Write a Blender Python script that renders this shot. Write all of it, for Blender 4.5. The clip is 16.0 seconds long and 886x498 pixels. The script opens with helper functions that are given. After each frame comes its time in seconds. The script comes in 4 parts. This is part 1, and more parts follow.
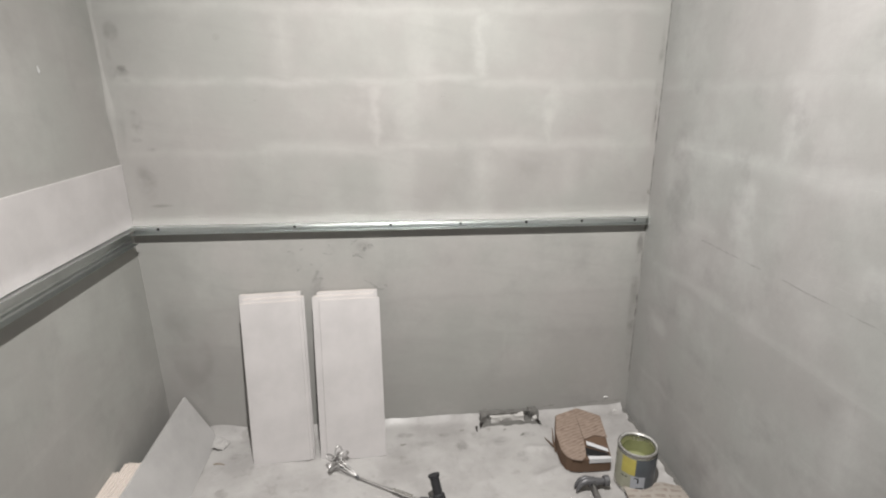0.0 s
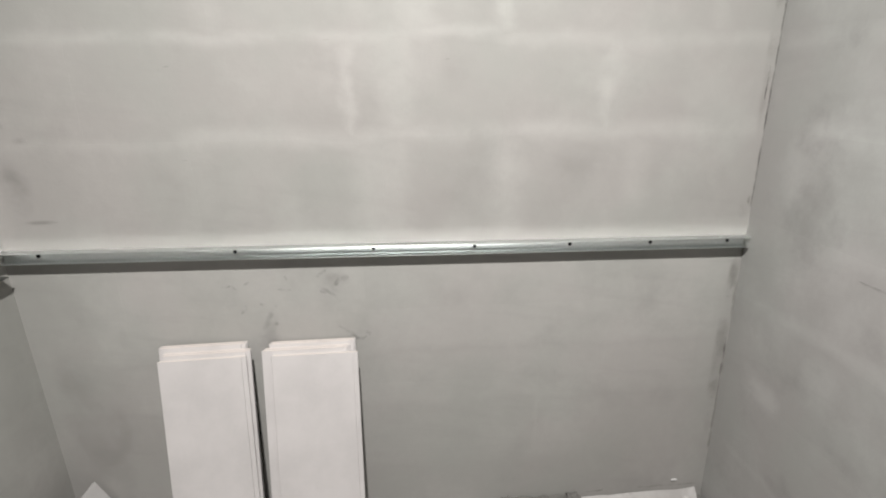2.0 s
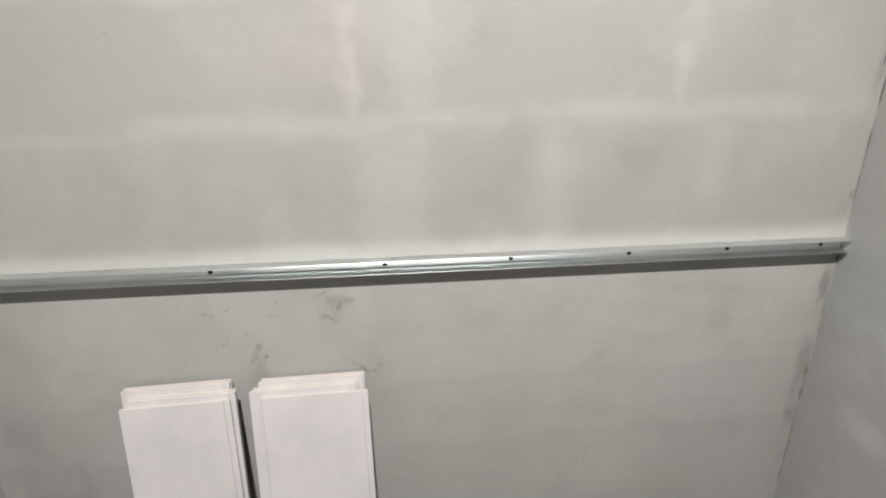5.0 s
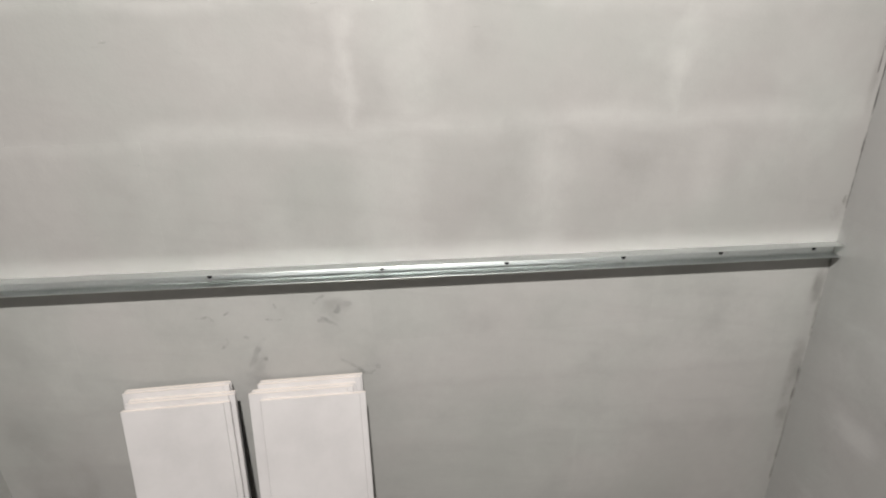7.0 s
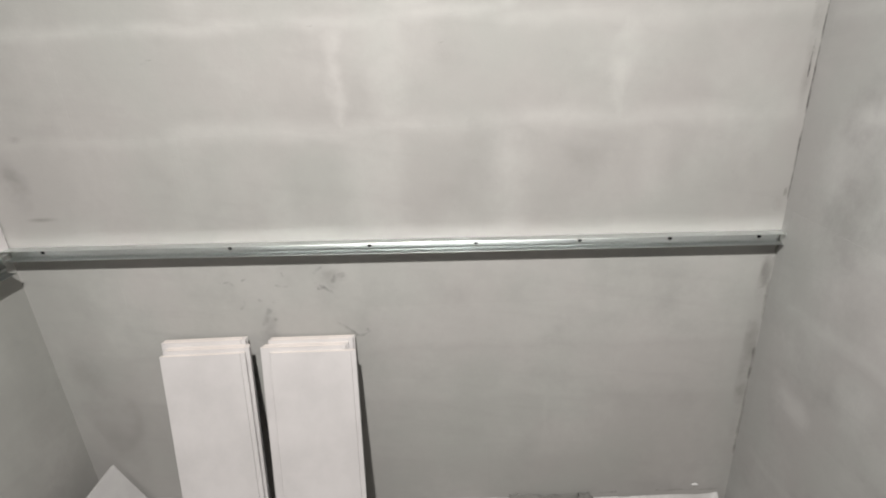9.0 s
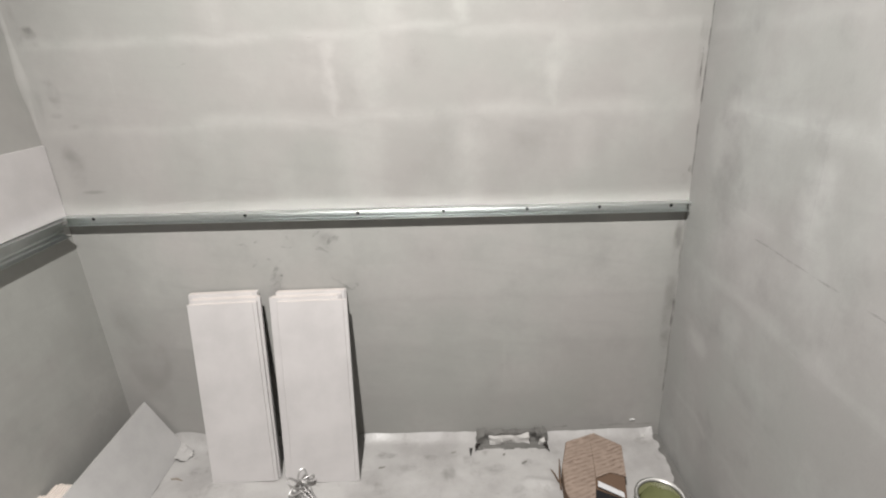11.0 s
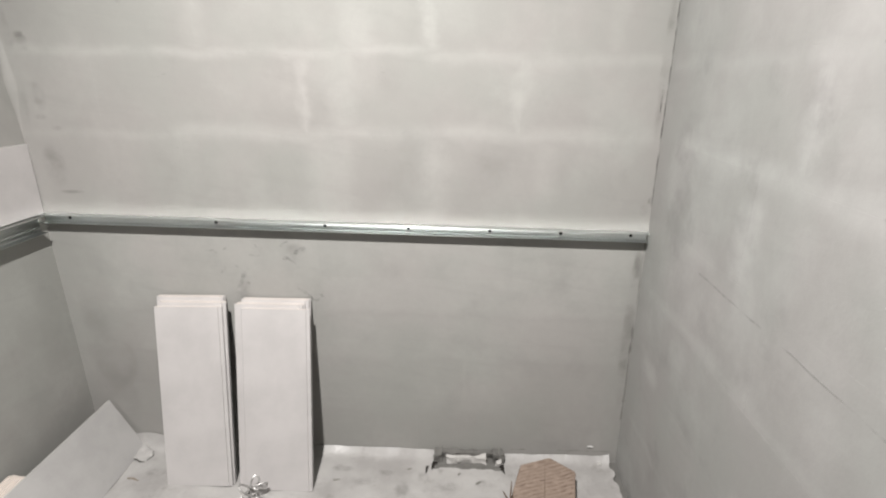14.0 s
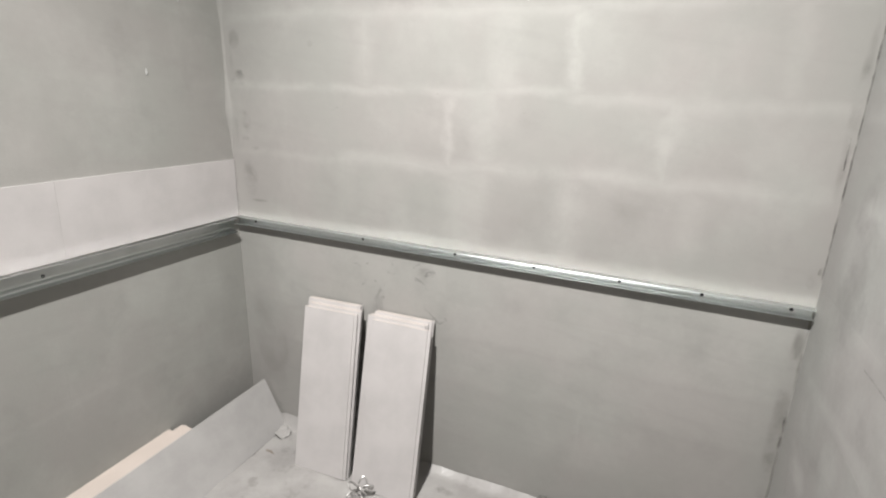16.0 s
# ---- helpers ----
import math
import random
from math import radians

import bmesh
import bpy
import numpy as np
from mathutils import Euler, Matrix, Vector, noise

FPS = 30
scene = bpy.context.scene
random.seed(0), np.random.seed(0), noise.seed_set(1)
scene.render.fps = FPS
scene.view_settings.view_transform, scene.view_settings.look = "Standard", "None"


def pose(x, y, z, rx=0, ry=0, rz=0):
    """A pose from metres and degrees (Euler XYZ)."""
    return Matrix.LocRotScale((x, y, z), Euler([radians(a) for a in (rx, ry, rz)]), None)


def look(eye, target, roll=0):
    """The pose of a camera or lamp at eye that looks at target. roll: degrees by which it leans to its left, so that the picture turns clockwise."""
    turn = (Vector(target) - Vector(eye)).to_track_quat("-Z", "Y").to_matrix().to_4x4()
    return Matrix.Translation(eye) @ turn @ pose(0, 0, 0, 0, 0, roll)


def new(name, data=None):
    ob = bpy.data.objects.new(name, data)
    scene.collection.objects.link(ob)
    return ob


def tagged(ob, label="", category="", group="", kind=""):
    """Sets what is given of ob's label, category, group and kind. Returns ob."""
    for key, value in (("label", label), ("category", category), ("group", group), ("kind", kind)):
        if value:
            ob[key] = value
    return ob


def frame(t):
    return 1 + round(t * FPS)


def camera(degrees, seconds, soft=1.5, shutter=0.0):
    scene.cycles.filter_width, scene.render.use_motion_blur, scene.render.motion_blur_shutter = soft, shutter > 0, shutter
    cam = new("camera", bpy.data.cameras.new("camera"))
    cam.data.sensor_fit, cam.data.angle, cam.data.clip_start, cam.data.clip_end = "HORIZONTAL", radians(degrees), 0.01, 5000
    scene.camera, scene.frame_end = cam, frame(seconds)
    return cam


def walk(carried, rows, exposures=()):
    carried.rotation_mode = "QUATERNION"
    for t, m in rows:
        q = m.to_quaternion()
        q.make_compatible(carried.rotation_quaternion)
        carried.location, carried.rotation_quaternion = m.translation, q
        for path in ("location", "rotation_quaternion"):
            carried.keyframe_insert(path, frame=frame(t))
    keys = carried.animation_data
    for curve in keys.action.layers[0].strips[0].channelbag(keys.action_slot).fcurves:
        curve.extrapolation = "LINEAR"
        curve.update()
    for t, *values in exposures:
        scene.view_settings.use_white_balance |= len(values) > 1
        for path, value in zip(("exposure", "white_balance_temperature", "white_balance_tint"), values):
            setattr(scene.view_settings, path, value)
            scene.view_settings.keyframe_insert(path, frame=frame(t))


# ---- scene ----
cam = camera(81.1, 16.0, soft=2.1)
PATH = [
    (0, (-0.124, -0.039, 1.448), (0.07, 1.855, 0.835), -0.5),
    (0.5, (-0.157, 0.055, 1.422), (0.161, 1.931, 0.806), 0.5),
    (1, (-0.109, 0.192, 1.392), (0.215, 2.07, 0.785), 0.6),
    (1.5, (-0.035, 0.401, 1.374), (0.187, 2.288, 0.75), -0.3),
    (2, (-0.026, 0.586, 1.36), (0.097, 2.479, 0.726), -1.0),
    (2.5, (-0.068, 0.775, 1.367), (0.045, 2.66, 0.71), -1.2),
    (3, (-0.091, 0.848, 1.39), (0.008, 2.717, 0.685), -1.1),
    (3.5, (-0.102, 0.87, 1.362), (-0.002, 2.75, 0.687), -0.9),
    (4, (-0.089, 0.887, 1.376), (-0.001, 2.752, 0.659), -2.2),
    (4.5, (-0.082, 0.903, 1.356), (0.046, 2.758, 0.62), -1.7),
    (4.7, (-0.076, 0.891, 1.351), (0.057, 2.749, 0.624), -1.8),
    (6.8, (-0.077, 0.892, 1.391), (0.063, 2.734, 0.625), -1.7),
    (7, (-0.066, 0.89, 1.387), (0.064, 2.734, 0.623), -1.8),
    (7.5, (-0.061, 0.877, 1.412), (0.074, 2.707, 0.616), -1.8),
    (8, (-0.016, 0.826, 1.416), (0.107, 2.658, 0.622), -2.6),
    (8.5, (0.053, 0.755, 1.424), (0.108, 2.588, 0.626), -2.4),
    (9, (0.102, 0.681, 1.407), (0.043, 2.534, 0.655), -2.8),
    (9.2, (0.114, 0.662, 1.407), (0.016, 2.515, 0.659), -3.3),
    (11.3, (0.236, 0.325, 1.411), (0.189, 2.189, 0.687), -2.6),
    (11.5, (0.28, 0.339, 1.414), (0.24, 2.206, 0.698), -2.5),
    (12, (0.385, 0.375, 1.403), (0.307, 2.247, 0.702), -2.9),
    (12.5, (0.393, 0.377, 1.402), (0.168, 2.243, 0.721), -3.1),
    (13, (0.382, 0.342, 1.417), (0.129, 2.212, 0.755), -2.6),
    (13.5, (0.362, 0.312, 1.407), (0.259, 2.197, 0.744), 0.0),
    (14, (0.331, 0.308, 1.416), (0.251, 2.193, 0.753), 0.3),
    (14.5, (0.262, 0.306, 1.432), (0.162, 2.19, 0.768), 2.2),
    (15, (0.29, 0.319, 1.455), (-0.139, 2.166, 0.819), 0.4),
    (15.5, (0.425, 0.359, 1.447), (-0.197, 2.165, 0.856), 1.6),
    (16, (0.474, 0.334, 1.453), (-0.246, 2.107, 0.873), 1.6),
]

# exposure of the clip's camera
EXPOSE = [(0, -0.19), (4.5, -0.20), (7, -0.20), (9, -0.17), (11.5, -0.09), (14, -0.06), (16, -0.09)]
walk(cam, [(t, look(eye, target, roll)) for t, eye, target, roll in PATH], EXPOSE)

# ---- world and light ----
world = bpy.data.worlds.new("world")
world.use_nodes = True
world.node_tree.nodes["Background"].inputs["Color"].default_value = (0.6, 0.62, 0.65, 1)
world.node_tree.nodes["Background"].inputs["Strength"].default_value = 0.02
scene.world = world

LAMP_AT = (-0.07, 0.40, 2.95)
scene.cycles.blur_glossy = 0.0
flood = bpy.data.lights.new("work_light", "SPOT")
flood.energy, flood.shadow_soft_size, flood.color = 612.0, 0.035, (1.0, 0.970, 0.945)
flood.spot_size, flood.spot_blend = radians(113), 1.0
lamp = new("work_light", flood)
lamp.matrix_world = look(LAMP_AT, (0.14, 1.52, 0.10))

# ---- room numbers ----
XL, XR, YB, YF, ZC = -1.083, 0.924, 1.93, -3.6, 3.05
COURSE, BLOCK, Z0 = 0.24, 0.655, 0.015


# ---- material helpers ----
class Mat:
    """A small builder for node materials."""

    def __init__(self, name):
        self.m = bpy.data.materials.new(name)
        self.m.use_nodes = True
        self.t = self.m.node_tree
        self.bsdf = self.t.nodes["Principled BSDF"]
        self.out = self.t.nodes["Material Output"]

    def node(self, kind, **sets):
        n = self.t.nodes.new(kind)
        for k, v in sets.items():
            if k == "operation":
                n.operation = v
            elif k == "blend_type":
                n.blend_type = v
            elif k == "data_type":
                n.data_type = v
        return n

    def link(self, a, b):
        self.t.links.new(a, b)

    def put(self, socket, value):
        if isinstance(value, bpy.types.NodeSocket):
            self.link(value, socket)
        elif isinstance(value, (tuple, list)) and len(value) == 3 and socket.type == "RGBA":
            socket.default_value = (*value, 1)
        else:
            socket.default_value = value

    def pos(self):
        return self.node("ShaderNodeNewGeometry").outputs["Position"]

    def obj(self):
        return self.node("ShaderNodeTexCoord").outputs["Object"]

    def gen(self):
        return self.node("ShaderNodeTexCoord").outputs["Generated"]

    def math(self, op, a, b=0.0, clamp=False):
        n = self.node("ShaderNodeMath", operation=op)
        n.use_clamp = clamp
        self.put(n.inputs[0], a)
        self.put(n.inputs[1], b)
        return n.outputs[0]

    def noise(self, vec, scale, detail=3.0, rough=0.5, lo=None, hi=None):
        n = self.node("ShaderNodeTexNoise")
        self.put(n.inputs["Vector"], vec)
        n.inputs["Scale"].default_value = scale
        n.inputs["Detail"].default_value = detail
        n.inputs["Roughness"].default_value = rough
        return n.outputs["Fac"] if lo is None else self.ramp(n.outputs["Fac"], lo, hi)

    def ramp(self, v, lo, hi, to0=0.0, to1=1.0):
        n = self.node("ShaderNodeMapRange")
        n.interpolation_type = "SMOOTHSTEP"
        self.put(n.inputs["Value"], v)
        n.inputs["From Min"].default_value, n.inputs["From Max"].default_value = lo, hi
        n.inputs["To Min"].default_value, n.inputs["To Max"].default_value = to0, to1
        return n.outputs["Result"]

    def mix(self, f, a, b):
        n = self.node("ShaderNodeMix", data_type="RGBA")
        self.put(n.inputs[0], f)
        self.put(n.inputs[6], a)
        self.put(n.inputs[7], b)
        return n.outputs[2]

    def split(self, vec):
        n = self.node("ShaderNodeSeparateXYZ")
        self.put(n.inputs[0], vec)
        return n.outputs

    def join(self, x, y, z):
        n = self.node("ShaderNodeCombineXYZ")
        for s, v in zip(n.inputs, (x, y, z)):
            self.put(s, v)
        return n.outputs[0]

    def bump(self, height, strength, dist=0.002):
        n = self.node("ShaderNodeBump")
        n.inputs["Strength"].default_value = strength
        n.inputs["Distance"].default_value = dist
        self.put(n.inputs["Height"], height)
        self.link(n.outputs[0], self.bsdf.inputs["Normal"])

    def done(self, color, rough=0.6, metal=0.0, spec=0.5):
        self.put(self.bsdf.inputs["Base Color"], color)
        self.put(self.bsdf.inputs["Roughness"], rough)
        self.put(self.bsdf.inputs["Metallic"], metal)
        self.put(self.bsdf.inputs["Specular IOR Level"], spec)
        return self.m


def wall_material(name, axis, strips, block, joint, strong, smeared=0.6, corner=None, dirty=0.45):
    """Aerated blocks under a thin skim coat: pale smeared joints ghost through.
    strips: (u0, u1, z0, z1, strength) of each bed and butt joint that shows, and of broad paler bands."""
    m = Mat(name)
    p = m.pos()
    s = m.split(p)
    wob = m.noise(p, 8.0, 5.0, 0.65)
    wob2 = m.noise(p, 5.0, 5.0, 0.6)
    u = m.math("ADD", s[axis], m.math("MULTIPLY", m.math("SUBTRACT", wob, 0.5), 0.100))
    v = m.math("ADD", s[2], m.math("MULTIPLY", m.math("SUBTRACT", wob2, 0.5), 0.060))
    ghost = None
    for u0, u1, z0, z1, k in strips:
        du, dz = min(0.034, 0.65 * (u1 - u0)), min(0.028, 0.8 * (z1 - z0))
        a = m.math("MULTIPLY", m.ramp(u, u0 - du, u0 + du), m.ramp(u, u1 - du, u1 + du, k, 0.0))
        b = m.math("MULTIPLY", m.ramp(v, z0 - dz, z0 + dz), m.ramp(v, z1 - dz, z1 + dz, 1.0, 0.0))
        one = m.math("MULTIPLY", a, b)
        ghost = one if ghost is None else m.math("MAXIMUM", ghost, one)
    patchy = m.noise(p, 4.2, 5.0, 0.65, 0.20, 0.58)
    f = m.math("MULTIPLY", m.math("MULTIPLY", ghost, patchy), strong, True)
    # broad trowel smears and fine blotches
    st = m.join(s[0], s[1], m.math("MULTIPLY", s[2], 0.8))
    smear = m.noise(st, 4.0, 6.0, 0.62, 0.42, 0.78)
    f = m.math("ADD", f, m.math("MULTIPLY", m.math("MULTIPLY", smear, smeared), m.math("SUBTRACT", 1.0, f)), True)
    if corner is not None:
        edge = m.math("ABSOLUTE", m.math("ADD", m.math("SUBTRACT", s[axis], corner), m.math("MULTIPLY", m.math("SUBTRACT", wob, 0.5), 0.10)))
        f = m.math("MAXIMUM", f, m.ramp(edge, 0.012, 0.085, 0.12, 0.0))
    dark = m.noise(p, 5.5, 5.0, 0.6, 0.52, 0.78)
    fine = m.noise(p, 38.0, 4.0, 0.65)
    # trowel drags: short, slightly rising streaks
    drag = m.noise(m.join(m.math("MULTIPLY", s[0], 3.0), m.math("MULTIPLY", s[1], 3.0), m.math("ADD", m.math("MULTIPLY", s[2], 26.0), m.math("MULTIPLY", s[axis], 4.0))), 1.0, 4.0, 0.6, 0.50, 0.80)
    info = m.node("ShaderNodeObjectInfo").outputs["Random"]
    base = m.mix(f, block, joint)
    deep = m.mix(m.math("MULTIPLY", dark, dirty), base, tuple(c * 0.72 for c in block))
    deep = m.mix(m.math("MULTIPLY", drag, 0.14), deep, tuple(c * 0.70 for c in block))
    tint = m.mix(m.math("MULTIPLY", m.math("SUBTRACT", fine, 0.3), 0.32, True), deep, tuple(c * 0.80 for c in block))
    tone = m.mix(m.math("MULTIPLY", info, 0.10), tint, tuple(c * 0.80 for c in block))
    hue = m.noise(p, 2.1, 4.0, 0.6, 0.35, 0.65)
    mul = m.node("ShaderNodeMix", data_type="RGBA", blend_type="MULTIPLY")
    mul.inputs[0].default_value = 1.0
    m.put(mul.inputs[6], tone)
    m.link(m.mix(hue, (0.985, 1.0, 0.975), (1.0, 0.982, 0.970)), mul.inputs[7])
    tone = mul.outputs[2]
    grain = m.noise(p, 160.0, 3.0, 0.6)
    m.bump(m.math("ADD", m.math("MULTIPLY", grain, 0.25), m.math("MULTIPLY", wob, 1.2)), 0.24, 0.004)
    return m.done(tone, 0.88, 0.0, 0.25)


NORTH_STRIPS = (
    # first three: broad paler bands below the channel, weaker downward
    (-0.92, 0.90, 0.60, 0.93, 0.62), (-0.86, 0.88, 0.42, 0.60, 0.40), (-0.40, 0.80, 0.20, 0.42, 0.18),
    (-1.06, 0.20, 1.446, 1.468, 0.85), (0.20, 0.91, 1.425, 1.454, 0.65), (-0.60, 0.91, 1.200, 1.236, 0.85), (-1.06, -0.60, 1.200, 1.220, 0.40),
    (-1.06, 0.91, 1.678, 1.704, 0.65), (-0.180, -0.152, 1.22, 1.45, 0.75), (-0.085, -0.005, 1.20, 1.46, 0.55), (0.476, 0.516, 1.22, 1.45, 1.0),
    (-0.165, -0.020, 0.95, 1.22, 0.60), (0.200, 0.270, 0.95, 1.21, 0.75), (0.555, 0.600, 0.98, 1.20, 0.35), (-0.60, -0.54, 0.97, 1.20, 0.35),
    (0.202, 0.238, 1.46, 1.69, 1.0), (-0.03, 0.06, 1.46, 1.69, 0.50), (-0.50, -0.46, 1.46, 1.70, 0.40), (0.74, 0.78, 1.46, 1.69, 0.35),
    (-1.06, 0.91, 0.728, 0.750, 0.18), (-0.20, 0.91, 0.495, 0.516, 0.28), (0.238, 0.266, 0.51, 0.73, 0.35), (0.330, 0.360, 0.26, 0.50, 0.35))
EAST_JOINTS = (
    (0.30, 1.75, 1.196, 1.240, 0.80), (-1.0, 1.30, 1.428, 1.462, 0.70), (1.30, 1.90, 1.415, 1.440, 0.35), (-1.0, 1.24, 1.46, 1.75, 0.45),
    (1.212, 1.246, 1.23, 1.43, 1.0), (1.335, 1.405, 0.985, 1.16, 0.95), (0.86, 0.95, 0.97, 1.07, 0.70), (1.49, 1.62, 0.955, 0.995, 0.60),
    (0.30, 1.85, 0.735, 0.765, 0.45), (0.85, 0.915, 0.50, 0.72, 0.70), (1.700, 1.815, 0.480, 0.540, 0.75), (1.55, 1.62, 0.58, 0.70, 0.50), (0.60, 0.64, 1.0, 1.2, 0.60), (0.30, 1.85, 0.26, 0.28, 0.35))
WEST_JOINTS = ((-1.0, 1.90, 1.690, 1.710, 0.40), (-1.0, 1.90, 1.450, 1.470, 0.30), (-1.0, 1.90, 0.490, 0.512, 0.25))
WALL_N = wall_material("skimmed_blocks_north", 0, NORTH_STRIPS, (0.291, 0.286, 0.276), (0.374, 0.369, 0.358), 0.9, 0.48, XL, 0.28)
WALL_E = wall_material("skimmed_blocks_east", 1, EAST_JOINTS, (0.303, 0.301, 0.294), (0.408, 0.406, 0.403), 0.9, 0.6, None, 0.65)
WALL_W = wall_material("skimmed_blocks_west", 1, WEST_JOINTS, (0.300, 0.297, 0.285), (0.372, 0.369, 0.357), 0.7, 0.7)


def plain(name, color, rough=0.6, metal=0.0, spec=0.5, vary=0.15, scale=30.0, grain=0.0):
    """A coloured surface with two scales of unevenness."""
    m = Mat(name)
    p = m.obj()
    big, small = m.noise(p, scale * 0.25, 3.0, 0.55, 0.3, 0.7), m.noise(p, scale * 4, 3.0, 0.6)
    c = m.mix(m.math("MULTIPLY", big, vary), color, tuple(x * 0.72 for x in color))
    c = m.mix(m.math("MULTIPLY", small, vary * 0.6), c, tuple(min(1, x * 1.15) for x in color))
    r = m.math("ADD", rough - 0.06, m.math("MULTIPLY", big, 0.12))
    if grain:
        m.bump(small, grain, 0.001)
    return m.done(c, r, metal, spec)


PANEL = plain("white_panel_plastic", (0.469, 0.451, 0.445), 0.42, 0.0, 0.45, 0.50, 26.0, 0.02)
# cream of the piled panels, also the lit tone of the cut ends
CREAM = plain("cream_lit_panel_plastic", (0.535, 0.480, 0.438), 0.45, 0.0, 0.4, 0.30, 26.0, 0.02)
# darker copy of PANEL: shade on the on-edge panel, put into its colour
PANELSHADED = plain("shaded_panel_plastic", (0.384, 0.376, 0.368), 0.5, 0.0, 0.4, 0.6, 26.0, 0.03)
# for the unseen ceiling and south wall, dark so that little light bounces back
CEIL = plain("unseen_dark_concrete", (0.096, 0.096, 0.094), 0.9, 0.0, 0.2, 0.15, 8.0, 0.1)
CONCRETE = plain("rough_concrete", (0.132, 0.128, 0.120), 0.92, 0.0, 0.2, 0.5, 40.0, 0.6)
CRUMB = plain("pale_concrete_crumb", (0.200, 0.192, 0.176), 0.92, 0.0, 0.2, 0.5, 60.0, 0.4)
PLASTER = plain("plaster_lump", (0.416, 0.404, 0.388), 0.9, 0.0, 0.2, 0.2, 60.0, 0.5)
BLACK = plain("black_phosphate", (0.012, 0.012, 0.013), 0.75, 0.0, 0.2, 0.2, 90.0)
SCREWGREY = plain("dull_dark_zinc", (0.10, 0.10, 0.10), 0.7, 0.0, 0.2, 0.2, 90.0)
RUBBER = plain("black_rubber_grip", (0.022, 0.022, 0.024), 0.55, 0.0, 0.4, 0.3, 90.0, 0.1)
GAPSHADE = plain("gap_shade", (0.025, 0.022, 0.020), 0.95, 0.0, 0.1, 0.3, 60.0)
STEEL = plain("bright_steel", (0.40, 0.39, 0.38), 0.36, 1.0, 0.5, 0.3, 90.0)
HAMMERSTEEL = plain("forged_steel", (0.13, 0.13, 0.135), 0.5, 0.5, 0.5, 0.4, 70.0, 0.1)
TINPLATE = plain("tinplate", (0.66, 0.65, 0.62), 0.28, 1.0, 0.5, 0.3, 60.0)
KRAFTDARK = plain("brown_cardboard_edge", (0.108, 0.070, 0.048), 0.88, 0.0, 0.2, 0.3, 40.0, 0.2)
PAPERWHITE = plain("white_printed_label", (0.496, 0.496, 0.504), 0.6, 0.0, 0.4, 0.08, 60.0)
YELLOW = plain("yellow_label", (0.400, 0.344, 0.080), 0.45, 0.0, 0.5, 0.6, 110.0)
NAVY = plain("dark_blue_grey_label", (0.068, 0.078, 0.090), 0.42, 0.0, 0.5, 0.6, 80.0)
PALEBLUE = plain("pale_grey_blue_label", (0.320, 0.336, 0.368), 0.45, 0.0, 0.5, 0.5, 110.0)
PALEGREEN = plain("pale_green_label", (0.280, 0.280, 0.216), 0.45, 0.0, 0.5, 0.6, 110.0)
PAINT = plain("dried_green_paint", (0.205, 0.215, 0.105), 0.40, 0.0, 0.5, 0.7, 90.0, 0.4)
LACQUER = plain("white_lacquer", (0.576, 0.568, 0.544), 0.35, 0.0, 0.5, 0.2, 60.0)
DULLTIN = plain("dull_tinplate", (0.34, 0.335, 0.32), 0.42, 0.9, 0.5, 0.3, 60.0)
WIRE = plain("whisk_wire", (0.42, 0.41, 0.40), 0.45, 0.7, 0.5, 0.5, 120.0)
WOOD = plain("wood_splinter", (0.208, 0.176, 0.144), 0.8, 0.0, 0.3, 0.4, 120.0)


def film_material():
    m = Mat("dusty_white_floor_film")
    p = m.pos()
    s = m.split(p)
    big = m.noise(p, 4.2, 5.0, 0.62, 0.40, 0.66)
    stain = m.noise(p, 11.0, 5.0, 0.6, 0.58, 0.72)
    spots = m.noise(p, 26.0, 4.0, 0.7, 0.60, 0.72)
    specks = m.noise(p, 110.0, 2.0, 0.6, 0.66, 0.74)
    c = m.mix(m.math("MULTIPLY", big, 0.8), (0.336, 0.327, 0.316), (0.256, 0.246, 0.238))
    c = m.mix(m.math("MULTIPLY", stain, 0.55), c, (0.180, 0.172, 0.160))
    c = m.mix(m.math("MULTIPLY", spots, 0.28), c, (0.191, 0.183, 0.172))
    c = m.mix(m.math("MULTIPLY", specks, 0.25), c, (0.153, 0.145, 0.134))
    m.bump(m.math("ADD", m.noise(p, 9.0, 4.0, 0.55), m.math("MULTIPLY", m.noise(p, 34.0, 4.0, 0.6), 0.3)), 0.55, 0.012)
    r = m.ramp(m.noise(p, 6.0, 3.0, 0.5), 0.35, 0.60, 0.42, 0.68)
    return m.done(c, r, 0.0, 0.55)


FILM = film_material()


def zinc_material():
    m = Mat("galvanised_steel")
    p = m.pos()
    s = m.split(p)
    v = m.node("ShaderNodeTexVoronoi")
    m.put(v.inputs["Vector"], p)
    v.inputs["Scale"].default_value = 120.0
    streak = m.noise(m.join(m.math("MULTIPLY", s[0], 6.0), m.math("MULTIPLY", s[1], 6.0), m.math("MULTIPLY", s[2], 300.0)), 1.0, 4.0, 0.6)
    c = m.mix(m.math("MULTIPLY", v.outputs["Distance"], 0.35), (0.70, 0.725, 0.715), (0.56, 0.585, 0.58))
    c = m.mix(m.math("MULTIPLY", streak, 0.3), c, (0.48, 0.505, 0.50))
    m.bump(streak, 0.02, 0.0005)
    return m.done(c, m.ramp(streak, 0.3, 0.7, 0.31, 0.40), 1.0, 0.5)


ZINC = zinc_material()
DULLZINC = plain("dull_galvanised_steel", (0.485, 0.505, 0.495), 0.33, 1.0, 0.5, 0.6, 30.0)


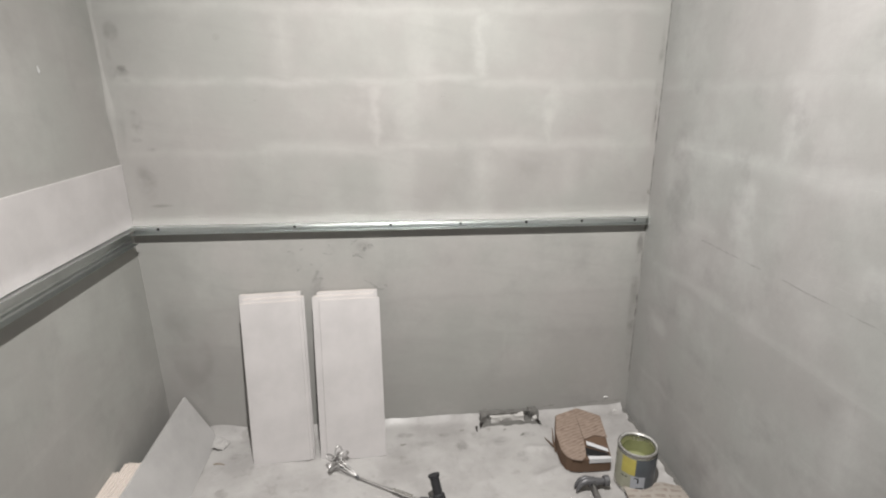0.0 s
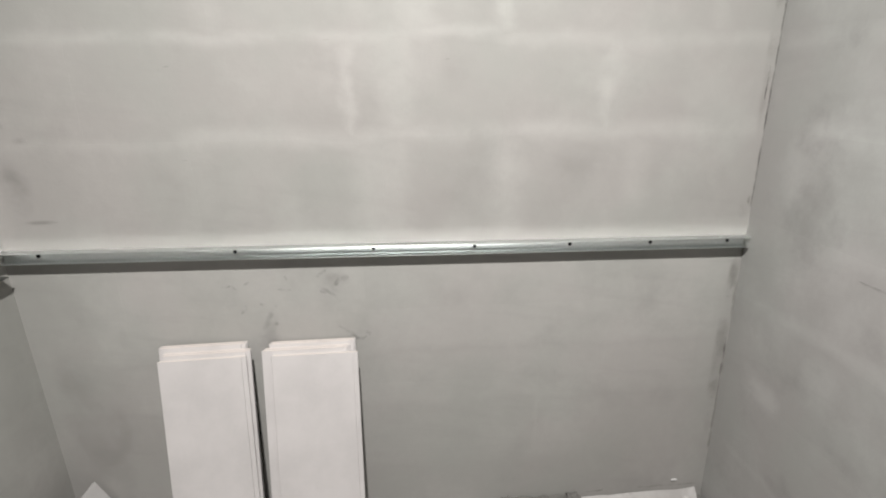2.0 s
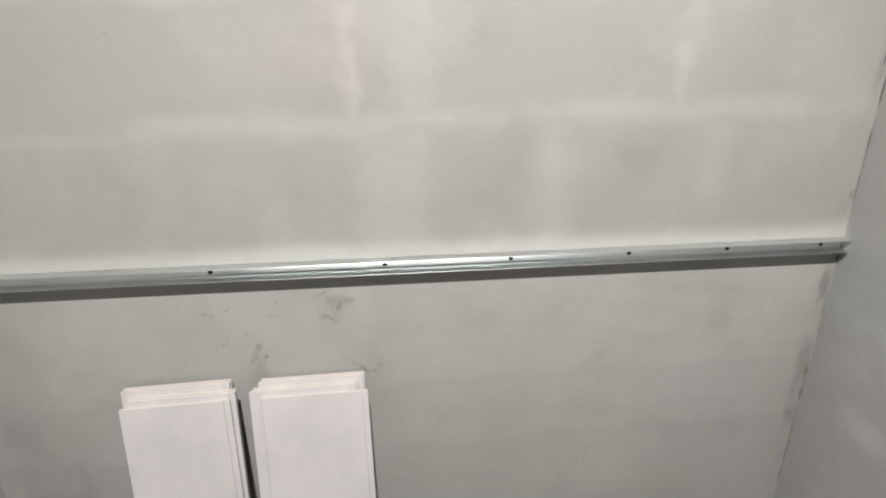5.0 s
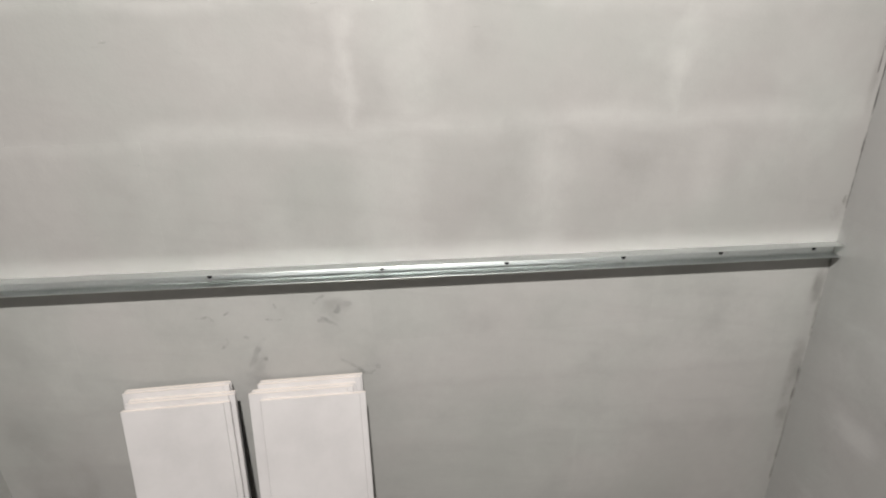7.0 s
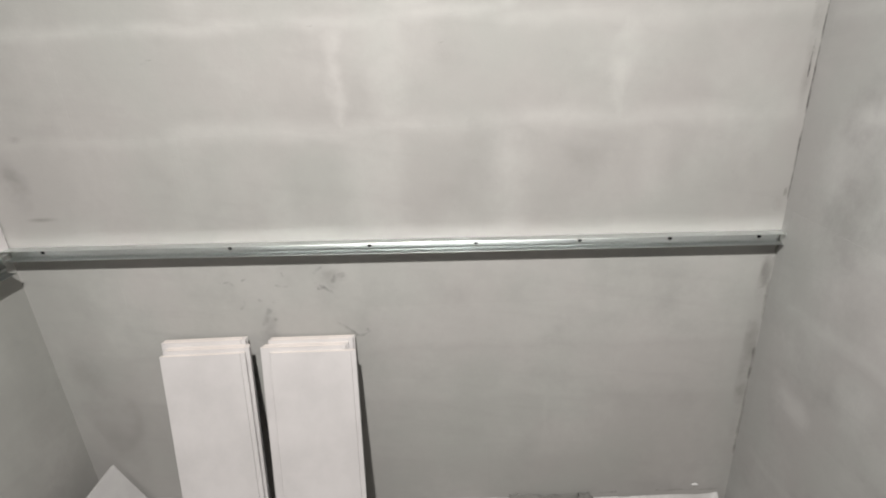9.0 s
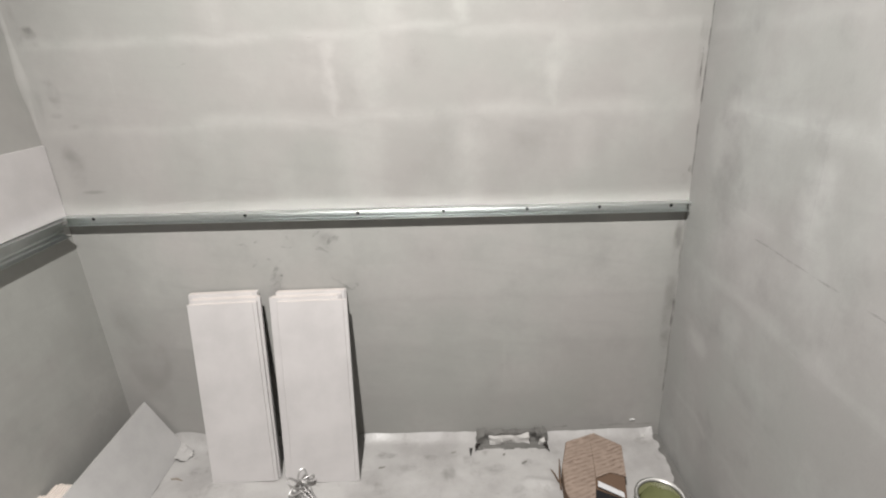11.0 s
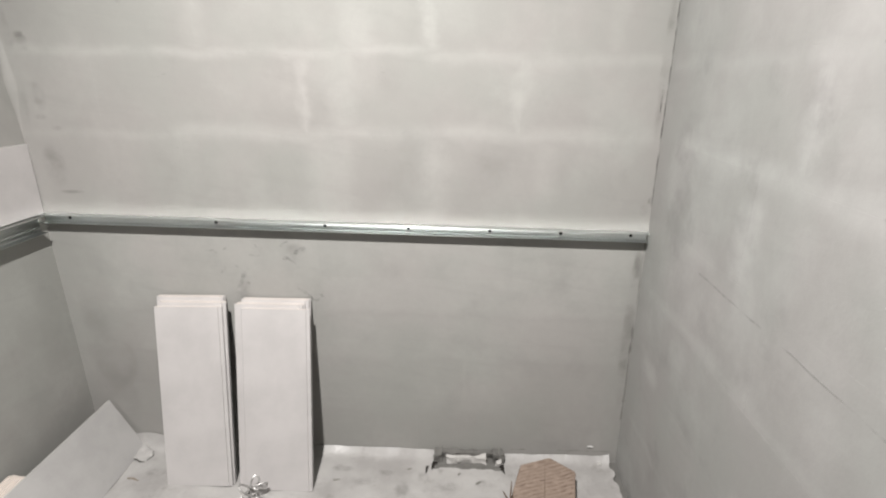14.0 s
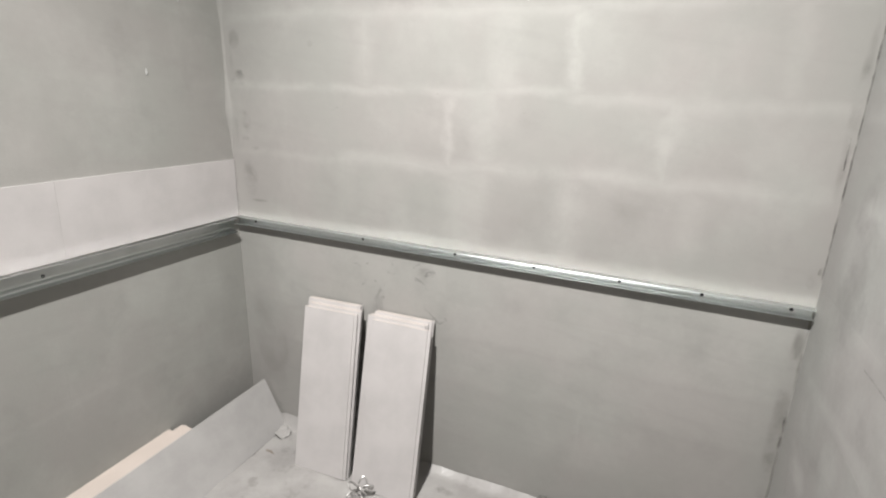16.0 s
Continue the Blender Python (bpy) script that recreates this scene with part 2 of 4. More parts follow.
def printed_kraft():
    m = Mat("printed_kraft_paper")
    g = m.obj()
    s = m.split(g)
    along = m.math("ADD", m.math("MULTIPLY", s[0], 0.93), m.math("MULTIPLY", s[1], 0.36))
    across = m.math("SUBTRACT", m.math("MULTIPLY", s[1], 0.93), m.math("MULTIPLY", s[0], 0.36))
    wav = m.math("ADD", across, m.math("MULTIPLY", m.math("SUBTRACT", m.noise(g, 14.0, 2.0, 0.5), 0.5), 0.020))
    rows = m.ramp(m.math("SINE", m.math("MULTIPLY", wav, math.tau / 0.0165)), -0.35, 0.6)
    dashes = m.noise(m.join(m.math("MULTIPLY", along, 42.0), m.math("MULTIPLY", across, 105.0), 0.0), 1.0, 2.0, 0.5, 0.36, 0.60)
    worn = m.noise(g, 16.0, 5.0, 0.7, 0.34, 0.62)
    ink = m.math("MULTIPLY", m.math("MULTIPLY", rows, dashes), m.math("SUBTRACT", 0.95, m.math("MULTIPLY", worn, 0.6)))
    paper = m.mix(m.noise(g, 30.0, 4.0, 0.6, 0.3, 0.7), (0.246, 0.192, 0.155), (0.198, 0.151, 0.121))
    c = m.mix(ink, paper, (0.121, 0.085, 0.067))
    m.bump(m.noise(g, 60.0, 3.0, 0.6), 0.2, 0.002)
    return m.done(c, 0.82, 0.0, 0.25)


PRINTED = printed_kraft()


def mark_material(name, color, amount, scale=40.0, soft=True, second=2):
    """A smear, patch or line on the wall that fades into bare plaster through its own ragged outline."""
    m = Mat(name)
    g = m.gen()
    s = m.split(g)
    keep = m.noise(m.pos(), scale, 5.0, 0.6, 0.34, 0.66)
    if soft:
        dx = m.math("POWER", m.math("MULTIPLY", m.math("SUBTRACT", s[0], 0.5), 2.0), 2.0)
        dz = m.math("POWER", m.math("MULTIPLY", m.math("SUBTRACT", s[second], 0.5), 2.0), 2.0)
        keep = m.math("MULTIPLY", keep, m.ramp(m.math("ADD", dx, dz), 0.0, 1.0, 1.0, 0.0))
    m.done(color, 0.9, 0.0, 0.1)
    see = m.node("ShaderNodeBsdfTransparent")
    mx = m.node("ShaderNodeMixShader")
    m.put(mx.inputs[0], m.math("MULTIPLY", keep, amount, True))
    m.link(see.outputs[0], mx.inputs[1])
    m.link(m.bsdf.outputs[0], mx.inputs[2])
    m.link(mx.outputs[0], m.out.inputs["Surface"])
    return m.m


PENCIL = mark_material("pencil_graphite", (0.136, 0.140, 0.144), 0.18, 45.0, False)
FAINT = mark_material("faint_pencil", (0.160, 0.160, 0.160), 0.24, 60.0, False)
LEVEL = mark_material("level_line_pencil", (0.144, 0.144, 0.144), 0.22, 30.0, False)
CRACK_SHADE = mark_material("crack_dirt_and_foot_shade", (0.136, 0.124, 0.112), 0.30, 20.0, False)
SEAM = mark_material("open_corner_seam", (0.10, 0.095, 0.09), 0.62, 14.0, False)
BAND = mark_material("corner_dark_band", (0.152, 0.140, 0.128), 0.24, 9.0)
SMUDGE = mark_material("grey_plaster_smudge", (0.168, 0.164, 0.156), 0.26, 9.0)
STAIN = mark_material("grey_film_stain", (0.176, 0.172, 0.160), 0.24, 22.0, True, 1)
PALEDAB = plain("pale_filler", (0.400, 0.400, 0.392), 0.85, 0.0, 0.3, 0.1, 60.0)
HAZE = mark_material("faint_grey_patch", (0.176, 0.172, 0.164), 0.12, 6.0)
VEIL = mark_material("thin_grey_veil", (0.17, 0.165, 0.155), 0.055, 12.0)
WHITESPOT = plain("white_filler", (0.496, 0.488, 0.480), 0.8, 0.0, 0.3, 0.1, 60.0)


# ---- mesh helpers ----
def mesh_from(name, bm, material, smooth=False):
    me = bpy.data.meshes.new(name)
    bmesh.ops.recalc_face_normals(bm, faces=bm.faces)
    bm.to_mesh(me)
    bm.free()
    me.materials.append(material)
    if smooth:
        for f in me.polygons:
            f.use_smooth = True
        me.set_sharp_from_angle(angle=radians(38))
    return me


def part(name, bm, material, parent=None, label="", smooth=False):
    ob = new(name, mesh_from(name, bm, material, smooth))
    ob.parent = parent
    if label:
        ob["label"] = label
    return ob


def box(x0, x1, y0, y1, z0, z1, bevel=0.0, bm=None, segs=1):
    own = bm is None
    bm = bm or bmesh.new()
    made = bmesh.ops.create_cube(bm, size=1.0, matrix=Matrix.Translation(((x0 + x1) / 2, (y0 + y1) / 2, (z0 + z1) / 2)) @ Matrix.Diagonal((x1 - x0, y1 - y0, z1 - z0, 1)))
    if bevel and own:
        bmesh.ops.bevel(bm, geom=list(bm.edges), offset=bevel, segments=segs, affect="EDGES", profile=0.6)
    return bm


def prism(outline, along, a, b, bm=None):
    """Extrude a closed outline of (p, q) along x, y or z from a to b."""
    bm = bm or bmesh.new()

    def at(p, q, s):
        return {"x": (s, p, q), "y": (p, s, q), "z": (p, q, s)}[along]

    lo = [bm.verts.new(at(p, q, a)) for p, q in outline]
    hi = [bm.verts.new(at(p, q, b)) for p, q in outline]
    n = len(outline)
    for i in range(n):
        bm.faces.new((lo[i], lo[(i + 1) % n], hi[(i + 1) % n], hi[i]))
    bm.faces.new(lo)
    bm.faces.new(hi)
    return bm


def tube(points, radius, sides=8, bm=None, closed=False):
    """A round wire along points."""
    bm = bm or bmesh.new()
    pts = [Vector(p) for p in points]
    n, rings = len(pts), []
    for i, p in enumerate(pts):
        a = pts[(i - 1) % n] if (closed or i) else p
        b = pts[(i + 1) % n] if (closed or i < n - 1) else p
        d = (b - a).normalized()
        side = d.cross(Vector((0.13, 0.21, 1))).normalized()
        up = side.cross(d)
        r = radius[i] if isinstance(radius, (list, tuple)) else radius
        rings.append([bm.verts.new(p + r * (math.cos(k * math.tau / sides) * side + math.sin(k * math.tau / sides) * up)) for k in range(sides)])
    for i in range(n if closed else n - 1):
        a, b = rings[i], rings[(i + 1) % n]
        for k in range(sides):
            bm.faces.new((a[k], a[(k + 1) % sides], b[(k + 1) % sides], b[k]))
    if not closed:
        bm.faces.new(rings[0])
        bm.faces.new(rings[-1])
    return bm


def lathe(profile, sides=40, bm=None, cap=False):
    """Turn (r, z) pairs about z."""
    bm = bm or bmesh.new()
    rings = [[bm.verts.new((r * math.cos(k * math.tau / sides), r * math.sin(k * math.tau / sides), z)) for k in range(sides)] for r, z in profile]
    for a, b in zip(rings, rings[1:]):
        for k in range(sides):
            bm.faces.new((a[k], a[(k + 1) % sides], b[(k + 1) % sides], b[k]))
    if cap:
        bm.faces.new(rings[0])
        bm.faces.new(rings[-1])
    return bm


def lump(size, seed, squash=0.6, rough=0.35):
    bm = bmesh.new()
    bmesh.ops.create_icosphere(bm, subdivisions=2, radius=1.0)
    for v in bm.verts:
        k = 1 + rough * noise.noise(v.co * 1.7 + Vector((seed * 3.1, seed, 0)))
        v.co = Vector((v.co.x * k * size, v.co.y * k * size * 0.8, max(v.co.z * k, -0.5) * size * squash))
    return bm


def empty(name, at=(0, 0, 0)):
    ob = new(name)
    ob.location = at
    return ob


# ---- the large structure ----
def slab(name, dims, material, label, category):
    return tagged(part(name, box(*dims), material), label, category, kind="structure")


floor = slab("floor", (XL - 0.2, XR + 0.2, YF - 0.2, YB + 0.2, -0.15, -0.006), CONCRETE, "rough grey concrete floor slab under white film", "floor")
# ceiling is out of view, added dark to keep the bounce low
ceiling = slab("ceiling", (XL - 0.2, XR + 0.2, YF - 0.2, YB + 0.2, ZC, ZC + 0.15), CEIL, "unseen dark ceiling added above the room to limit bounced light", "ceiling")
wall_north = slab("wall_north", (XL - 0.2, XR + 0.2, YB + 0.1, YB + 0.2, -0.006, ZC), WALL_N, "pale grey skim-coated aerated block wall with ghosted joints", "wall")
wall_east = slab("wall_east", (XR + 0.1, XR + 0.2, YF - 0.2, YB + 0.1, -0.006, ZC), WALL_E, "pale grey block wall with whitish trowel smears", "wall")
wall_west = slab("wall_west", (XL - 0.2, XL - 0.1, YF - 0.2, YB + 0.1, -0.006, ZC), WALL_W, "smooth grey block wall behind the metal channel", "wall")
# south end is out of view; this far dark wall is added
wall_south = slab("wall_south", (XL - 0.1, XR + 0.1, YF - 0.2, YF, -0.006, ZC), CEIL, "unseen dark wall added to close the room and limit bounced light", "wall")

# ---- floor film, turned up at the foot of the block wall ----
NX0, NX1 = 0.236, 0.492


def floor_film():
    xs = np.arange(XL + 0.012, XR - 0.010, 0.0125)
    ys = np.concatenate([np.arange(0.9, 1.2, 0.03), np.arange(1.2, 1.9295, 0.0112)])
    verts, index, faces = [], {}, []
    for j, y in enumerate(ys):
        for i, x in enumerate(xs):
            ragged = 0.5 + 0.5 * noise.noise(Vector((x * 9, 3.3, 0)))
            rise = max(0.0, y - 1.890) / 0.038
            z = 0.0035 + 0.0035 * noise.noise(Vector((x * 6, y * 6, 1))) + 0.0015 * noise.noise(Vector((x * 30, y * 30, 2)))
            z += ((0.014 if x > 0.5 else 0.020) + 0.008 * ragged + 0.014 * max(0, x - 0.5)) * rise ** 1.4 * (1.0 if x > -0.95 else 0.4)
            z += 0.032 * math.exp(-((x + 0.89) / 0.09) ** 2) * rise * rise
            z += 0.005 / (1 + math.exp((x - 0.208 - 0.012 * noise.noise(Vector((y * 9, 4.4, 0)))) / 0.004))
            xx = x
            if x > XR - 0.06:
                edge = (x - (XR - 0.06)) / 0.06
                z += edge * edge * (0.006 + 0.050 * max(0, noise.noise(Vector((2.2, y * 26, 0)))))
                xx = x - edge * (0.016 + 0.026 * noise.noise(Vector((7.7, y * 31, 0))))
            for ax, ay, bx, by, high in ((0.40, 1.705, 0.475, 1.690, 0.010), (0.40, 1.535, 0.490, 1.572, 0.010), (0.60, 1.40, 0.70, 1.385, 0.006)):
                k = min(1.0, max(0.0, ((x - ax) * (bx - ax) + (y - ay) * (by - ay)) / ((bx - ax) ** 2 + (by - ay) ** 2)))
                d = math.hypot(x - ax - k * (bx - ax), y - ay - k * (by - ay))
                z += high * math.exp(-(d / 0.015) ** 2)
            index[i, j] = len(verts)
            verts.append((xx, min(y, YB - 0.002), z + 0.004 * noise.noise(Vector((x * 15, y * 11, 8)))))
    for j in range(len(ys) - 1):
        for i in range(len(xs) - 1):
            xm, ym = (xs[i] + xs[i + 1]) / 2, (ys[j] + ys[j + 1]) / 2
            if NX0 < xm < NX1 and ym > 1.862 + 0.008 * noise.noise(Vector((xm * 40, 0, 5))):
                continue
            faces.append((index[i, j], index[i + 1, j], index[i + 1, j + 1], index[i, j + 1]))
    me = bpy.data.meshes.new("floor_film")
    me.from_pydata(verts, [], faces)
    me.materials.append(FILM)
    for f in me.polygons:
        f.use_smooth = True
    ob = new("floor_film", me)
    return tagged(ob, "dusty white protective film covering the floor, turned up at walls", "floor covering", kind="structure")


film_ob = floor_film()

# pocket at the wall's foot where the film is cut away
niche = tagged(empty("floor_pocket", (0.364, 1.9, 0)), "broken grey concrete pocket with white plaster at the wall foot", "floor pocket", kind="structure")


def rubble(name, x0, x1, y0, y1, z0, z1, material, seed, label=""):
    bm = bmesh.new()
    bmesh.ops.create_cube(bm, size=1.0)
    bmesh.ops.subdivide_edges(bm, edges=list(bm.edges), cuts=8, use_grid_fill=True)
    for v in bm.verts:
        c = Vector(((x0 + x1) / 2 + v.co.x * (x1 - x0), (y0 + y1) / 2 + v.co.y * (y1 - y0), (z0 + z1) / 2 + v.co.z * (z1 - z0)))
        k = noise.noise_vector(c * 45 + Vector((seed, 0, 0)))
        v.co = c + Vector((k.x * 0.007, k.y * 0.008, k.z * 0.011 if v.co.z > 0 else 0))
    for v in bm.verts:
        v.co -= Vector(niche.location)
        v.co.y = min(v.co.y, YB - 0.001 - niche.location.y)
    return part(name, bm, material, niche, label)


rubble("concrete_bed", NX0 - 0.004, NX1 + 0.004, 1.855, 1.929, -0.006, 0.004, CONCRETE, 1)
rubble("concrete_lip", NX0 + 0.02, NX1 - 0.02, 1.905, 1.929, 0.0, 0.036, CONCRETE, 2)
rubble("plaster_ledge", NX0 + 0.045, NX1 - 0.06, 1.888, 1.912, 0.0, 0.028, PLASTER, 3, "crumbly white plaster ledge")
rubble("concrete_stub", NX0 - 0.002, NX0 + 0.028, 1.890, 1.929, 0.0, 0.040, CONCRETE, 4)
rubble("concrete_stub", NX1 - 0.036, NX1 + 0.004, 1.894, 1.929, 0.0, 0.044, CONCRETE, 5)
rubble("plaster_lump", NX1 - 0.026, NX1 - 0.004, 1.876, 1.890, 0.0, 0.022, PLASTER, 6)


# a rip in the film, drawn as a flat dark wedge coloured like its shade
def tear(x, y0, y1, w, lean):
    n = 10
    bm = bmesh.new()
    a, b = [], []
    for i in range(n + 1):
        s = i / n
        y = y0 + (y1 - y0) * s
        cx = x + lean * s + 0.003 * noise.noise(Vector((y * 60, x * 10, 0)))
        half = w * (1 - s) ** 0.8 / 2 + 0.0006
        a.append(bm.verts.new((cx - half, y, 0.0095)))
        b.append(bm.verts.new((cx + half, y, 0.0095)))
    for i in range(n):
        bm.faces.new((a[i], a[i + 1], b[i + 1], b[i]))
    ob = part("film_tear", bm, GAPSHADE, film_ob)
    return ob


tear(NX0 + 0.001, 1.885, 1.845, 0.018, -0.010)
tear(NX0 - 0.026, 1.862, 1.822, 0.010, -0.002)
tear(NX1 - 0.006, 1.885, 1.835, 0.020, 0.010)


# ---- galvanised channels ----
def channel_outline(web, flange, t=0.0007, centre=0.25, depth=0.0005, half=0.0022):
    """A U section as (out, up): the web stands on the wall with a pressed rib, the flanges point out."""
    h, r = web / 2, 0.0065
    bend = [(t + r - r * math.cos(radians(a)), -h + t + r - r * math.sin(radians(a))) for a in range(90, -1, -10)]
    rib = [(t + depth * math.sin(radians(a)) ** 2, centre * h + half * (a / 90 - 1)) for a in range(0, 181, 20)]
    top = [(t + 0.002 - 0.002 * math.cos(radians(a)), h - t - 0.002 + 0.002 * math.sin(radians(a))) for a in range(0, 91, 30)]
    return [(0, -h), (flange, -h - 0.0004), (flange + 0.0003, -h + t * 0.6), (flange, -h + t), *bend, *rib, *top, (flange, h - t - 0.0004), (flange + 0.0003, h - t * 0.6), (flange, h), (0, h)]


def screw(parent, m, material=BLACK, label="black drywall screw head"):
    bm = lathe([(0.0008, -0.012), (0.0022, -0.010), (0.0022, 0.0), (0.0052, 0.0004), (0.0054, 0.0016), (0.0036, 0.0030), (0.0012, 0.0030), (0.0010, 0.0016)], 14, None, True)
    ob = part("screw", bm, material, parent, label, True)
    ob.matrix_local = m
    return ob


RX0, RX1 = -1.080, 0.9205


def rail_z(x):
    return 0.9177 - 0.0152 * x


rail = tagged(empty("metal_channel", (0, YB, rail_z(0))), "long galvanised steel channel screwed level along the grey wall", "metal profile", "wall channels")
rail.rotation_euler = (0, math.atan(0.0152), 0)
part("channel", prism([(-p - 0.0005, q) for p, q in channel_outline(0.028, 0.027)], "x", RX0, RX1), ZINC, rail, "", True)
for x in (-0.993, -0.494, -0.128, 0.148, 0.415, 0.645, 0.87):
    screw(rail, Matrix.Translation((x, -0.0014, 0.0)) @ pose(0, 0, 0, 90, 0, 0))

LSLOPE = -0.016
rail_w = tagged(empty("metal_channel", (XL, YB - 0.03, 0.9165)), "wide galvanised steel channel carrying white panels on the wall", "metal profile", "wall channels")
rail_w.rotation_euler = (math.atan(LSLOPE), 0, 0)
part("channel", prism([(p + 0.0005, q) for p, q in channel_outline(0.056, 0.0265, 0.0007, -0.45, 0.0026, 0.0060)], "y", -2.30, 0.0), DULLZINC, rail_w, "", True)
screw(rail_w, Matrix.Translation((0.0014, 1.175 - (YB - 0.03), -0.0015)) @ pose(0, 0, 0, 0, 90, 0), SCREWGREY, "dull dark screw head")


# ---- white tongue-and-groove panels ----
PW, PT = 0.234, 0.0098


def panel_mesh(length, width=PW, plain_edge=False, material=PANEL, thick=PT, lit_ends=None):
    """Panel across x, standing up z, its face at y = 0 looking to -y; a thin nailing lip on one side, a groove on the other."""
    w, t = width / 2, thick
    outline = [(-w + 0.010, 0), (w - 0.013, 0), (w - 0.0125, 0.0015), (w - 0.0125, t * 0.32), (w - 0.001, t * 0.32), (w, t * 0.4), (w, t - 0.0006), (w - 0.0006, t),
               (-w + 0.001, t), (-w + 0.001, t * 0.75), (-w + 0.006, t * 0.72), (-w + 0.006, t * 0.45), (-w, t * 0.42), (-w, 0.0012), (-w + 0.0012, 0)]
    outline = [p for p in outline if p != (-w + 0.010, 0)]
    if plain_edge:
        outline = [(-w + 0.0004, 0), (w - 0.0004, 0), (w, 0.0004), (w, t), (-w, t), (-w, 0.0004)]
    me = mesh_from("panel", prism(outline, "z", 0.0, length), material)
    if lit_ends:
        me.materials.append(lit_ends)
        for f in me.polygons:
            f.material_index = 1 if abs(f.normal.z) > 0.9 else 0
    return me


# cut ends take CREAM: their warm top highlight is put into the colour
TALL, HIGH, MIDDLE, LOW = (panel_mesh(h, PW, False, PANEL, PT, CREAM) for h in (0.671, 0.668, 0.660, 0.650))
LONG = panel_mesh(1.05, PW, True, PANELSHADED)
PILED = panel_mesh(0.648, PW, True, CREAM)


def panel(mesh, m, label, group):
    ob = new("wall_panel", mesh)
    ob.matrix_world = m
    return tagged(ob, label, "wall panel", group)


def leaning(cx, y, mesh, tilt, roll, twist=0.0):
    """A cut panel stood on the floor and leaned on the wall."""
    m = Matrix.Translation((cx, y, 0.0075 + PT * math.sin(radians(tilt)))) @ pose(0, 0, 0, 0, 0, twist) @ pose(0, 0, 0, -tilt) @ pose(0, 0, 0, 0, roll)
    return panel(mesh, m, "short white plastic panel with painted warm lit ends leaning against the wall", "cut panels leaning in two stacks")


for k, (cx, mesh, roll) in enumerate(((-0.588, LOW, -1.2), (-0.583, MIDDLE, -0.8), (-0.584, MIDDLE, -0.9), (-0.600, TALL, -0.8), (-0.598, TALL, -0.9))):
    leaning(cx, 1.7240 + 0.0105 * k, mesh, 12.0, roll)
for k, (cx, mesh, roll) in enumerate(((-0.299, LOW, -0.2), (-0.326, MIDDLE, -0.3), (-0.322, MIDDLE, -0.2), (-0.310, HIGH, -0.3), (-0.308, HIGH, -0.2))):
    leaning(cx, 1.7150 + 0.0105 * k, mesh, 13.2, roll)

# two long panels clipped above the channel on the west wall
for y0, y1, dz, dx in ((1.2456, 1.926, 0.0, 0.0), (-0.03, 1.2450, -0.0006, 0.0003)):
    mesh = panel_mesh(y1 - y0, 0.228, True, PANEL, 0.006)
    m = Matrix.Translation((XL + 0.0068 + dx, y0, 1.0625 + dz + (YB - 0.03 - y0) * 0.0135)) @ pose(0, 0, 0, -math.degrees(math.atan(0.0135)), 0, 0) @ Matrix(((0, -1, 0, 0), (0, 0, 1, 0), (-1, 0, 0, 0), (0, 0, 0, 1)))
    panel(mesh, m, "long white plastic panel fixed flat above the metal channel", "panels fixed on the wall")


def on_edge(x, y_end, tilt, mesh, length, label):
    """A panel lying along the wall on its long edge, leaned back."""
    m = Matrix.Translation((x, y_end - length, 0.0085)) @ pose(0, 0, 0, 0, -tilt, 0) @ Matrix(((0, -1, 0, 0), (0, 0, 1, 0), (-1, 0, 0, PW / 2), (0, 0, 0, 1)))
    return panel(mesh, m, label, "panels lying on edge by the wall")


on_edge(-0.897, 1.915, 26.8, LONG, 1.05, "white plastic panel with shade in its colour lying on edge before the pile")
for i, (end, tilt) in enumerate(((1.530, 26.6), (1.531, 26.6), (1.529, 26.5), (1.530, 26.5), (1.528, 26.5), (1.490, 26.4), (1.491, 26.4))):
    on_edge(-0.9085 - 0.01098 * i, end - 0.003 + 0.008 * noise.noise(Vector((i * 3.7, 0.4, 0))), tilt, PILED, 0.648, "cream-white plastic panel standing on edge in a pile by the wall")


